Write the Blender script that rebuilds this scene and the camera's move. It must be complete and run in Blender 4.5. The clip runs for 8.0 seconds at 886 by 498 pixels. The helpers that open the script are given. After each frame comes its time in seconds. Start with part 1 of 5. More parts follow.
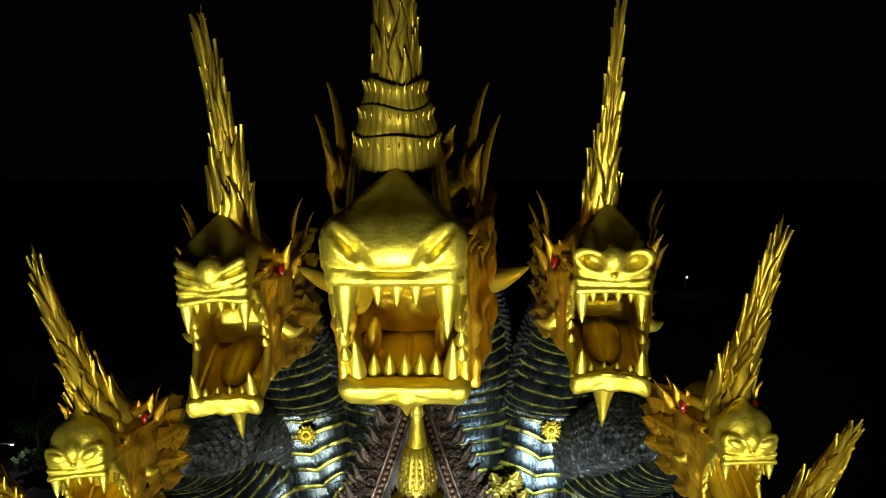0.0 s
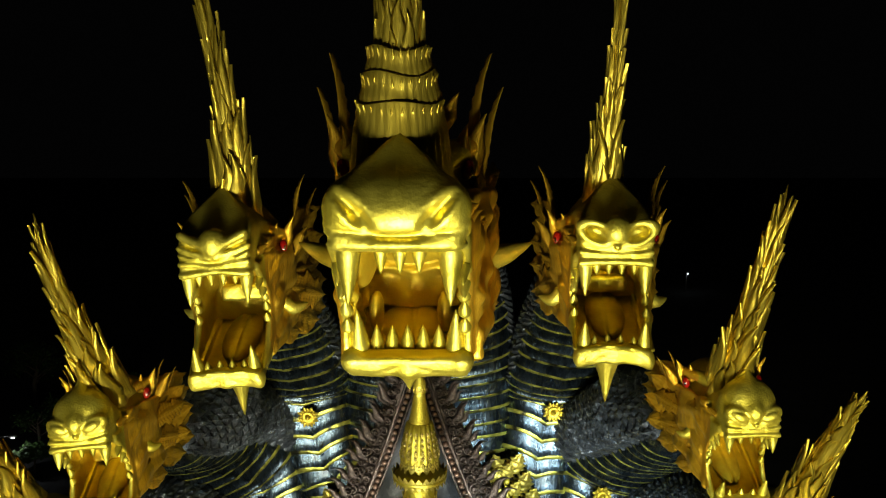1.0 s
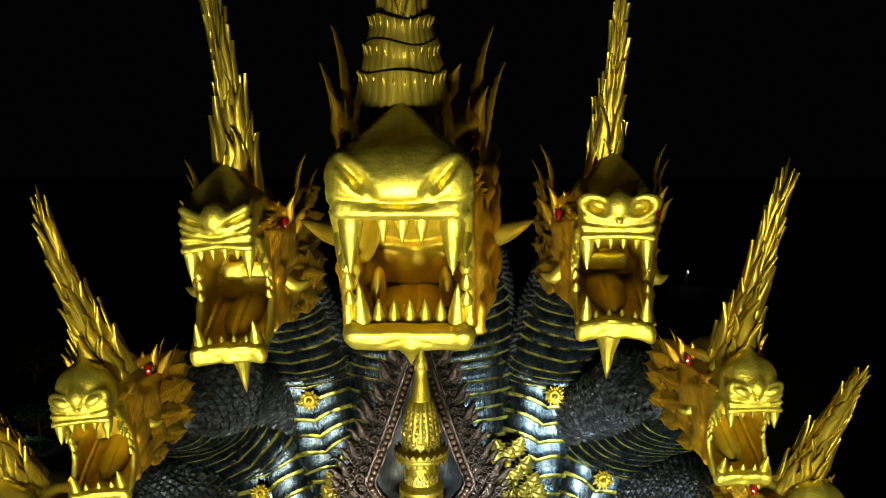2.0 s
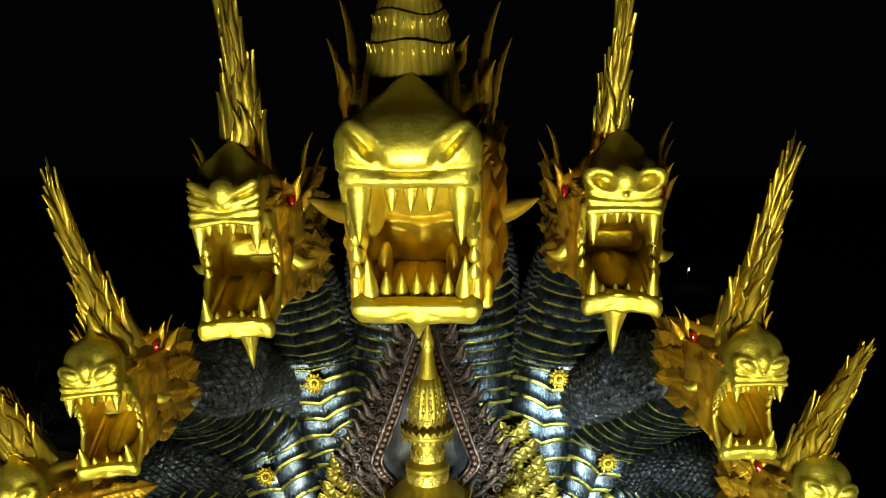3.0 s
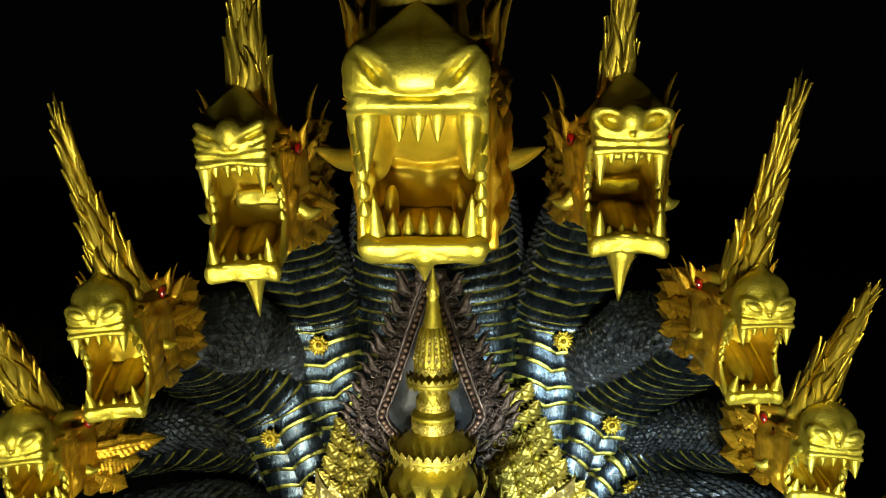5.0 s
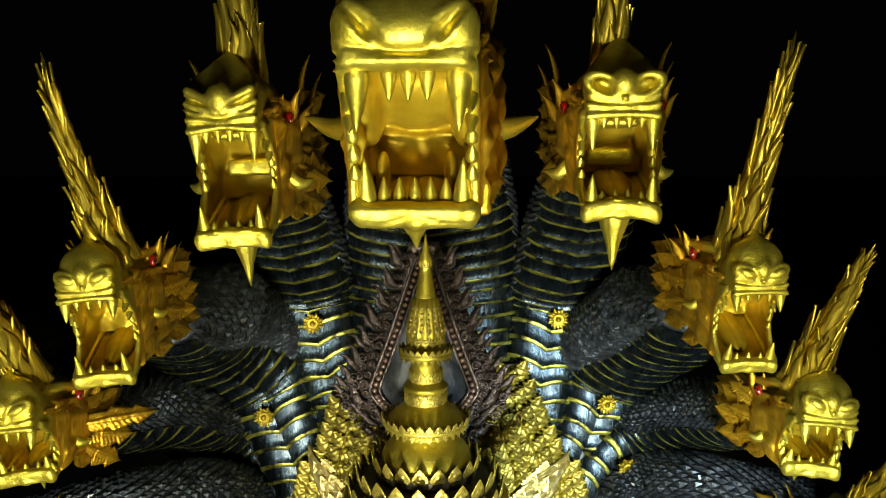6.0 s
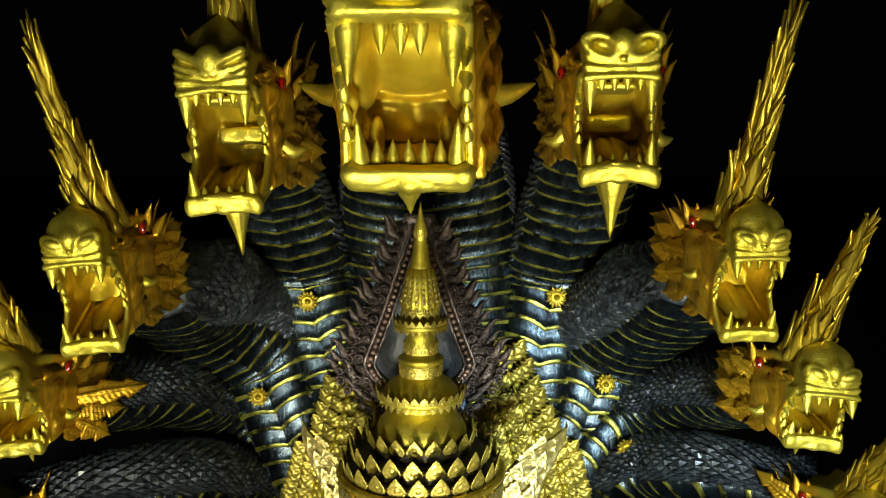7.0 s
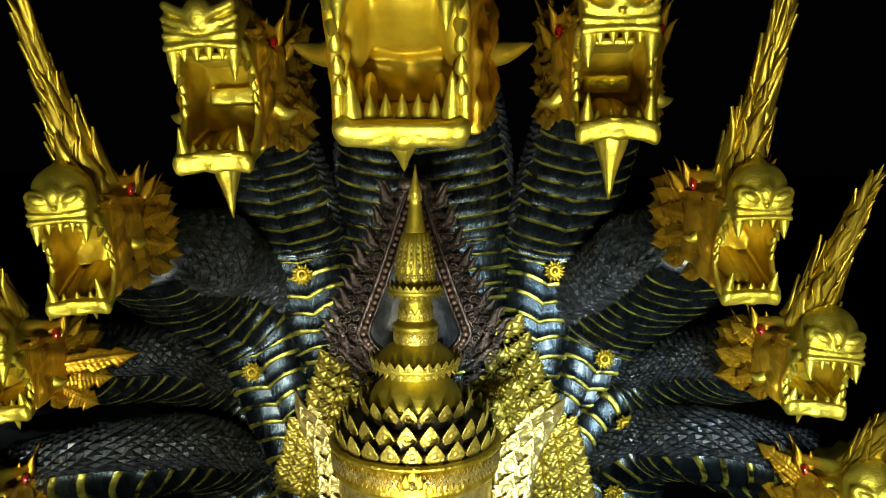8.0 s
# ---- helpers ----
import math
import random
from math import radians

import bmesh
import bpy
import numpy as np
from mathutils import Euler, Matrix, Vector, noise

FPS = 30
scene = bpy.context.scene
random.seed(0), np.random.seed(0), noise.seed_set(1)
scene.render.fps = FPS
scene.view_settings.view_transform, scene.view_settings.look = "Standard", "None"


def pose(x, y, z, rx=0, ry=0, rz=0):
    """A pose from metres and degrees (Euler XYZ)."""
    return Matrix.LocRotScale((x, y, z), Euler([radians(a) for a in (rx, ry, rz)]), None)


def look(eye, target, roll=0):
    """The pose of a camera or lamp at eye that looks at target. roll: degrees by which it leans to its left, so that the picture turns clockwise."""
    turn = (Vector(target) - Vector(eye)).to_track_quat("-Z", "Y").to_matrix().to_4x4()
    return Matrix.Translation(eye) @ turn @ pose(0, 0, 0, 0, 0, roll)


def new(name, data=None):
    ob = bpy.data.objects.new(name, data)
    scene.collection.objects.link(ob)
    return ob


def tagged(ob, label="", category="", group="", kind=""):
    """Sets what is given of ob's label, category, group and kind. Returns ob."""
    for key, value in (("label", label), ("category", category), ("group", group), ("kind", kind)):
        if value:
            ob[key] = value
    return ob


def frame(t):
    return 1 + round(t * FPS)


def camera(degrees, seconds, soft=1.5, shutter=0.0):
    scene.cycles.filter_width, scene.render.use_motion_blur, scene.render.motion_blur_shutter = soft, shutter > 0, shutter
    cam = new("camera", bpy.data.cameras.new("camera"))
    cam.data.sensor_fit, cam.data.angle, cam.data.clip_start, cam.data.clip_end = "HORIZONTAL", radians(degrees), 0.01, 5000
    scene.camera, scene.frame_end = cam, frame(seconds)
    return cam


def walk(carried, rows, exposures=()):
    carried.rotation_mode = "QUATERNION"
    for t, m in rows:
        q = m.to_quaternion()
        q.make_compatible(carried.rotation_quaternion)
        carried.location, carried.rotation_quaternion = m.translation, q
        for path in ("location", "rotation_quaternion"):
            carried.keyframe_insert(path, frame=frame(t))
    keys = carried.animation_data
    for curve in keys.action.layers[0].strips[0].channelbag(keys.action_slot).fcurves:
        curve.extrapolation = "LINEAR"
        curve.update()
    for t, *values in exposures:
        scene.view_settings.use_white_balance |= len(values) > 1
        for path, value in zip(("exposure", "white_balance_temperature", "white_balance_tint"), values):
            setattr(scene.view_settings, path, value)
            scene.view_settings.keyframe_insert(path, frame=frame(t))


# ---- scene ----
cam = camera(62.6, 8.0, soft=1.2)
METRES, EYE, TILT, LEAN, TURN = 4.0, 17.0, -6.0, 0.0, 0.0
ROWS = [
    (0.0, 0.0, 0.0, 0.0, 0.0, 0.0, -0.0),
    (0.5, -0.0029, 0.0054, -0.0496, 0.03, -0.04, 0.01),
    (1.0, -0.0094, 0.009, -0.1048, 0.03, -0.07, 0.0),
    (1.5, -0.0111, 0.0092, -0.1536, 0.03, -0.1, -0.01),
    (3.0, -0.0424, -0.0058, -0.3029, 0.07, -0.1, -0.0),
    (3.5, -0.0621, -0.0153, -0.3529, 0.08, -0.1, -0.0),
    (4.0, -0.0731, -0.0159, -0.4103, 0.1, -0.11, 0.0),
    (4.5, -0.0728, -0.0131, -0.4675, 0.09, -0.11, -0.0),
    (6.0, -0.0322, 0.0122, -0.667, 0.12, -0.09, -0.04),
    (6.5, -0.0151, 0.0445, -0.7261, 0.13, -0.12, -0.05),
    (7.0, -0.0092, 0.068, -0.7985, 0.16, -0.15, -0.07),
    (7.5, 0.0007, 0.0953, -0.8675, 0.18, -0.19, -0.08),
    (8.0, 0.0137, 0.1341, -0.9511, 0.19, -0.24, -0.1),
]
walk(cam, [(t, pose(0, 0, EYE, TILT, LEAN, TURN) @ pose(METRES * x, METRES * y, METRES * z, 90 + pitch, roll, yaw)) for t, x, y, z, yaw, pitch, roll in ROWS],
     [(0.0, 0.62), (4.5, 0.43), (8.0, 0.08)])

# ---- night sky and floodlights ----
world = bpy.data.worlds.new("night")
scene.world = world
world.use_nodes = True
world.node_tree.nodes["Background"].inputs[0].default_value = (0.0005, 0.0005, 0.0005, 1)
world.node_tree.nodes["Background"].inputs[1].default_value = 1.0


def flood(eye, target, watts, colour, cone=70, size=0.35, blend=0.6):
    """An unseen floodlight, hung and aimed so that its light fits the camera's view."""
    data = bpy.data.lights.new("floodlight", "SPOT")
    data.energy, data.color, data.spot_size, data.spot_blend, data.shadow_soft_size = watts, colour, radians(cone), blend, size
    ob = new("floodlight", data)
    ob.matrix_world = look(eye, target)
    return ob


flood((-0.9, -1.5, 6.6), (-0.6, 9.8, 15.6), 12800, (1.0, 0.99, 0.76), 42, 1.8, 0.6)
flood((-4.2, -0.8, 7.4), (-6.4, 12.0, 9.4), 8800, (1.0, 0.98, 0.72), 58, 2.0, 0.8)
flood((3.4, -0.8, 7.4), (6.2, 12.0, 9.4), 9600, (1.0, 0.98, 0.72), 58, 2.0, 0.8)
# cool pair, added unseen for the blue-white sheen on the belly plates
flood((4.6, 1.5, 9.6), (3.4, 17.2, 7.2), 8200, (0.68, 0.90, 1.0), 44, 0.6, 0.9)
flood((-5.4, 1.5, 9.2), (-4.9, 17.2, 6.8), 900, (0.72, 0.92, 1.0), 44, 0.6, 0.9)
flood((-0.5, 3.5, 6.0), (-0.5, 12.4, 7.8), 6800, (1.0, 0.97, 0.80), 40, 0.5, 0.8)

# ---- materials ----
def material(name, rough=0.5, metal=0.0, low=(0.5, 0.5, 0.5), high=(0.6, 0.6, 0.6), scale=2.0, bump=0.0, bump_scale=12.0,
             coat=0.0, grain=0.0, grain_scale=60.0, stretch=(1, 1, 1), wear=0.12, span=(0.32, 0.68), spec=0.5):
    """A painted or metal surface: two-scale colour variation, patchy gloss, and relief."""
    m = bpy.data.materials.new(name)
    m.use_nodes = True
    n, l = m.node_tree.nodes, m.node_tree.links
    b = n["Principled BSDF"]
    b.inputs["Metallic"].default_value = metal
    b.inputs["Specular IOR Level"].default_value = spec
    b.inputs["Coat Weight"].default_value = coat
    b.inputs["Coat Roughness"].default_value = 0.15
    co = n.new("ShaderNodeTexCoord")
    mp = n.new("ShaderNodeMapping")
    mp.inputs["Scale"].default_value = stretch
    l.new(co.outputs["Object"], mp.inputs["Vector"])
    big = n.new("ShaderNodeTexNoise")
    big.inputs["Scale"].default_value, big.inputs["Detail"].default_value = scale, 6
    l.new(mp.outputs[0], big.inputs["Vector"])
    ramp = n.new("ShaderNodeValToRGB")
    ramp.color_ramp.elements[0].position, ramp.color_ramp.elements[1].position = span
    ramp.color_ramp.elements[0].color, ramp.color_ramp.elements[1].color = (*low, 1), (*high, 1)
    l.new(big.outputs["Fac"], ramp.inputs["Fac"])
    info = n.new("ShaderNodeObjectInfo")
    vary = n.new("ShaderNodeHueSaturation")
    vr = n.new("ShaderNodeMapRange")
    vr.inputs["To Min"].default_value, vr.inputs["To Max"].default_value = 1 - wear, 1 + wear
    l.new(info.outputs["Random"], vr.inputs["Value"])
    l.new(vr.outputs[0], vary.inputs["Value"])
    l.new(ramp.outputs["Color"], vary.inputs["Color"])
    l.new(vary.outputs["Color"], b.inputs["Base Color"])
    fine = n.new("ShaderNodeTexNoise")
    fine.inputs["Scale"].default_value, fine.inputs["Detail"].default_value = bump_scale, 5
    l.new(mp.outputs[0], fine.inputs["Vector"])
    rr = n.new("ShaderNodeMapRange")
    rr.inputs["To Min"].default_value, rr.inputs["To Max"].default_value = max(rough - 0.1, 0.04), rough + 0.12
    l.new(fine.outputs["Fac"], rr.inputs["Value"])
    l.new(rr.outputs[0], b.inputs["Roughness"])
    if bump:
        bp = n.new("ShaderNodeBump")
        bp.inputs["Strength"].default_value, bp.inputs["Distance"].default_value = bump, 0.05
        l.new(fine.outputs["Fac"], bp.inputs["Height"])
        last = bp
        if grain:
            gn = n.new("ShaderNodeTexNoise")
            gn.inputs["Scale"].default_value, gn.inputs["Detail"].default_value = grain_scale, 4
            l.new(mp.outputs[0], gn.inputs["Vector"])
            b2 = n.new("ShaderNodeBump")
            b2.inputs["Strength"].default_value, b2.inputs["Distance"].default_value = grain, 0.02
            l.new(gn.outputs["Fac"], b2.inputs["Height"])
            l.new(bp.outputs[0], b2.inputs["Normal"])
            last = b2
        l.new(last.outputs[0], b.inputs["Normal"])
    return m


GOLD = material("gold_paint", 0.45, 0.92, (0.52, 0.42, 0.036), (0.76, 0.65, 0.095), 2.5, 0.26, 8.0, grain=0.30, grain_scale=32)
CARVED = material("carved_gold", 0.34, 0.88, (0.36, 0.25, 0.016), (0.68, 0.52, 0.065), 6.0, 0.5, 14.0, grain=0.3, grain_scale=50, stretch=(1, 1, 0.15))
BRIGHT = material("gilded_carving", 0.28, 0.92, (0.56, 0.42, 0.10), (0.88, 0.74, 0.30), 5.0, 0.6, 34.0, grain=0.3, grain_scale=60)
FOIL = material("leaf_gold", 0.36, 0.75, (0.26, 0.20, 0.022), (0.66, 0.54, 0.11), 5.0, 0.12, 26.0, grain=0.1, grain_scale=60, wear=0.3)
# Near-black tone that puts the shade between petals onto the crown's tiers
RECESS_SHADE = material("recess_shade", 0.5, 0.2, (0.03, 0.022, 0.008), (0.07, 0.05, 0.015), 5.0, 0.3, 12.0)
# Deeper copy of the gold: cheek and mane shade put into the colour
SHADE_GOLD = material("shade_gold", 0.36, 0.84, (0.48, 0.25, 0.012), (0.80, 0.49, 0.036), 3.0, 0.5, 12.0, grain=0.3, grain_scale=50, stretch=(1, 1, 0.2))
# Gold with the light bounced inside the mouths mixed into its colour
MOUTH = material("mouth_bounce_gold", 0.42, 0.55, (0.36, 0.24, 0.010), (0.66, 0.48, 0.030), 2.2, 0.6, 3.5, grain=0.15, spec=0.3)
LACQUER = material("black_lacquer", 0.26, 0.95, (0.016, 0.023, 0.031), (0.075, 0.105, 0.135), 2.0, 0.20, 5.0, coat=0.12, grain=0.22, grain_scale=40, stretch=(2.5, 1, 0.5), span=(0.30, 0.75), wear=0.3)
EDGE = material("gold_edge_paint", 0.34, 0.8, (0.012, 0.012, 0.006), (0.55, 0.53, 0.09), 3.2, 0.28, 16.0, span=(0.38, 0.64))
SCALE = material("black_scales", 0.30, 0.7, (0.014, 0.017, 0.022), (0.10, 0.115, 0.14), 4.0, 0.5, 24.0, coat=0.25, grain=0.4, grain_scale=60)
FLAPGOLD = material("flap_gold", 0.38, 0.9, (0.50, 0.38, 0.08), (0.90, 0.77, 0.33), 9.0, 0.12, 22.0, grain=0.15, grain_scale=60)
BRONZE = material("dark_bronze", 0.30, 0.75, (0.026, 0.022, 0.022), (0.19, 0.145, 0.13), 7.0, 0.6, 18.0, grain=0.3)
BEAD = material("bronze_bead", 0.3, 0.6, (0.09, 0.06, 0.05), (0.20, 0.13, 0.10), 5.0, 0.1, 10.0)
SLATE = material("slate_blue_panel", 0.4, 0.2, (0.03, 0.035, 0.042), (0.07, 0.075, 0.085), 3.0, 0.4, 8.0)
RED = material("red_glass_eye", 0.1, 0.0, (0.14, 0.003, 0.002), (0.24, 0.006, 0.003), 3.0, coat=1.0)
PUPIL = material("black_pupil", 0.1, 0.0, (0.004, 0.003, 0.003), (0.008, 0.005, 0.005), 3.0, coat=1.0)
PAVING = material("asphalt", 0.9, 0.0, (0.035, 0.035, 0.036), (0.06, 0.06, 0.058), 0.4, 0.3, 20.0)
STEEL = material("galvanised_steel", 0.5, 0.8, (0.3, 0.3, 0.3), (0.42, 0.42, 0.42), 4.0)
BARK = material("bark", 0.9, 0.0, (0.06, 0.045, 0.03), (0.12, 0.09, 0.06), 5.0, 0.6, 14.0)
LEAFGREEN = material("foliage", 0.6, 0.0, (0.03, 0.07, 0.015), (0.07, 0.13, 0.03), 2.0)
LAMP = bpy.data.materials.new("lamp_glow")
LAMP.use_nodes = True
LAMP.node_tree.nodes["Principled BSDF"].inputs["Emission Color"].default_value = (0.9, 0.95, 1.0, 1)
LAMP.node_tree.nodes["Principled BSDF"].inputs["Emission Strength"].default_value = 6.0

# ---- building tools ----
def mesh_of(name, verts, faces, mats, smooth=True, picks=None):
    me = bpy.data.meshes.new(name)
    me.from_pydata([tuple(v) for v in verts], [], [tuple(f) for f in faces])
    for m in mats if isinstance(mats, (list, tuple)) else [mats]:
        me.materials.append(m)
    if smooth:
        me.polygons.foreach_set("use_smooth", [True] * len(me.polygons))
    if picks is not None:
        me.polygons.foreach_set("material_index", picks)
    me.update()
    return me


def thing(name, label, category, group="", kind="", at=None):
    ob = new(name)
    ob.empty_display_size = 0.2
    if at is not None:
        ob.matrix_basis = at
    return tagged(ob, label, category, group, kind)


def piece(name, mesh, parent, m=None, label=""):
    ob = new(name, mesh)
    ob.parent = parent
    if m is not None:
        ob.matrix_basis = m
    if label:
        ob["label"] = label
    return ob


def smooth_path(keys, n):
    """Catmull-Rom through keys (sequences of floats): n samples, evenly spaced in length."""
    k = np.array(keys, float)
    k = np.vstack([2 * k[0] - k[1], k, 2 * k[-1] - k[-2]])
    out = []
    for i in range(1, len(k) - 2):
        for t in np.linspace(0, 1, 24, endpoint=False):
            a, b, c, d = k[i - 1], k[i], k[i + 1], k[i + 2]
            out.append(0.5 * (2 * b + (c - a) * t + (2 * a - 5 * b + 4 * c - d) * t ** 2 + (3 * b - a - 3 * c + d) * t ** 3))
    out = np.array(out + [k[-2]])
    s = np.r_[0, np.cumsum(np.linalg.norm(np.diff(out[:, :3], axis=0), axis=1))]
    q = np.linspace(0, s[-1], n)
    return np.stack([np.interp(q, s, out[:, j]) for j in range(out.shape[1])], 1), s[-1]


def tube(path, radii, sides=10, cap=True, flute=0.0, flutes=0):
    """Verts and faces of a round sweep along path, tapering with radii."""
    p = np.array(path, float)
    v, f = [], []
    ref = np.array([1.0, 0, 0])
    for i in range(len(p)):
        t = p[min(i + 1, len(p) - 1)] - p[max(i - 1, 0)]
        t = t / (np.linalg.norm(t) + 1e-9)
        ref = ref - t * ref.dot(t)
        ref = ref / (np.linalg.norm(ref) + 1e-9)
        side = np.cross(t, ref)
        for j in range(sides):
            a = 2 * math.pi * j / sides
            r = radii[i] * (1 + flute * math.cos(flutes * a))
            v.append(p[i] + r * (math.cos(a) * ref + math.sin(a) * side))
    for i in range(len(p) - 1):
        for j in range(sides):
            k = (j + 1) % sides
            f.append((i * sides + j, i * sides + k, (i + 1) * sides + k, (i + 1) * sides + j))
    if cap:
        f.append(tuple(range(sides))[::-1])
        f.append(tuple((len(p) - 1) * sides + j for j in range(sides)))
    return v, f


def lathe(profile, sides=48):
    """Verts and faces of a turned form from (radius, height) pairs."""
    v, f = [], []
    for r, z in profile:
        for j in range(sides):
            a = 2 * math.pi * j / sides
            v.append((r * math.cos(a), r * math.sin(a), z))
    for i in range(len(profile) - 1):
        for j in range(sides):
            k = (j + 1) % sides
            f.append((i * sides + j, i * sides + k, (i + 1) * sides + k, (i + 1) * sides + j))
    f.append(tuple(range(sides))[::-1])
    f.append(tuple((len(profile) - 1) * sides + j for j in range(sides)))
    return v, f


def ball(rx, ry, rz, rings=8, sides=14):
    return lathe([(math.sin(math.pi * i / rings) * 1.0 + 1e-4, -math.cos(math.pi * i / rings)) for i in range(rings + 1)], sides)[0], \
        lathe([(1, i) for i in range(rings + 1)], sides)[1], (rx, ry, rz)


def ball_mesh(name, rx, ry, rz, mat, rings=8, sides=14):
    v, f, r = ball(rx, ry, rz, rings, sides)
    return mesh_of(name, [(a * r[0], b * r[1], c * r[2]) for a, b, c in v], f, mat)


def leaf_mesh(name, mat, width=0.3, lean=0.0, curl=0.15, wave=0.0, thick=0.05, rows=8, belly=0.35, teeth=0, ridge=1.0):
    """A carved flame or leaf, 1 long along +z, face towards -y, with a raised midrib.
    lean: the tip's drift to +x; curl: the tip's drift to -y; wave: an S bend; teeth: notches along the edge."""
    v, f = [], []
    n = rows * (2 if teeth else 1)
    for i in range(n + 1):
        t = i / n
        w = width * (0.55 + 0.9 * t / belly * 0.5 if t < belly else (1 - (t - belly) / (1 - belly)) ** 0.85) if t < 1 else 0.004
        w = min(w, width)
        if teeth and 0 < i < n:
            w *= 1.0 if i % 2 else 0.72
        cx = lean * t ** 2 + wave * math.sin(t * 2 * math.pi) * (0.3 + 0.7 * t)
        cy = -curl * t ** 2
        up = 0.02 if teeth and i % 2 else 0.0
        v += [(cx - w, cy + 0.02, t + up), (cx - w * 0.5, cy - thick * 0.35, t), (cx, cy - thick * ridge * (1.2 - 0.6 * t), t),
              (cx + w * 0.5, cy - thick * 0.35, t), (cx + w, cy + 0.02, t + up), (cx, cy + thick * (1 - 0.7 * t), t)]
    for i in range(n):
        a, b = i * 6, i * 6 + 6
        for j in range(6):
            k = (j + 1) % 6
            f.append((a + j, a + k, b + k, b + j))
    f.append((5, 4, 3, 2, 1, 0))
    return mesh_of(name, v, f, mat)


def vein_leaf(name, mat, width=0.45, teeth=7, veins=7, relief=0.035, curl=0.12, thick=0.04, rows=28, cols=8):
    """A broad leaf, 1 long along +z, face towards -y, with side veins, a raised midrib and a toothed edge."""
    v, f = [], []
    for i in range(rows + 1):
        t = i / rows
        w = width * (math.sin(math.pi * min(t * 0.62 + 0.22, 1)) ** 0.9 if t < 0.999 else 0.01) * (1 - t ** 5)
        saw = (t * teeth) % 1.0
        w *= 0.66 + 0.34 * (1 - saw)
        for j in range(cols + 1):
            q = 2 * j / cols - 1
            vein = relief * math.sin(2 * math.pi * (t * veins - abs(q) * 0.9)) * (abs(q) ** 0.5) * (1 - 0.4 * abs(q))
            v.append((q * w, -curl * t * t - vein - 0.05 * math.exp(-(q / 0.12) ** 2) + 0.10 * width * q * q, t + 0.10 * abs(q) * width * (1 - saw)))
    n = cols + 1
    for i in range(rows):
        for j in range(cols):
            f.append((i * n + j, i * n + j + 1, (i + 1) * n + j + 1, (i + 1) * n + j))
    k = len(v)
    for i in range(rows + 1):
        v.append((0, -curl * (i / rows) ** 2 + thick, i / rows))
    for i in range(rows):
        f += [(i * n, (i + 1) * n, k + i + 1, k + i), (i * n + cols, k + i, k + i + 1, (i + 1) * n + cols)]
    return mesh_of(name, v, f, mat)


# signed distance forms, on arrays of points
def s_min(a, b, k):
    h = np.clip(0.5 + 0.5 * (b - a) / k, 0, 1)
    return b + (a - b) * h - k * h * (1 - h)


def s_max(a, b, k):
    return -s_min(-a, -b, k)


def s_ell(x, y, z, c, r):
    px, py, pz = (x - c[0]) / r[0], (y - c[1]) / r[1], (z - c[2]) / r[2]
    k0 = np.sqrt(px ** 2 + py ** 2 + pz ** 2)
    k1 = np.sqrt((px / r[0]) ** 2 + (py / r[1]) ** 2 + (pz / r[2]) ** 2) + 1e-6
    return k0 * (k0 - 1) / k1


def s_box(x, y, z, c, h, r=0.05):
    qx, qy, qz = abs(x - c[0]) - h[0] + r, abs(y - c[1]) - h[1] + r, abs(z - c[2]) - h[2] + r
    return np.sqrt(np.maximum(qx, 0) ** 2 + np.maximum(qy, 0) ** 2 + np.maximum(qz, 0) ** 2) + np.minimum(np.maximum(qx, np.maximum(qy, qz)), 0) - r


def s_cap(x, y, z, a, b, ra, rb):
    a, b = np.array(a, float), np.array(b, float)
    d = b - a
    t = np.clip(((x - a[0]) * d[0] + (y - a[1]) * d[1] + (z - a[2]) * d[2]) / d.dot(d), 0, 1)
    return np.sqrt((x - a[0] - t * d[0]) ** 2 + (y - a[1] - t * d[1]) ** 2 + (z - a[2] - t * d[2]) ** 2) - (ra + (rb - ra) * t)


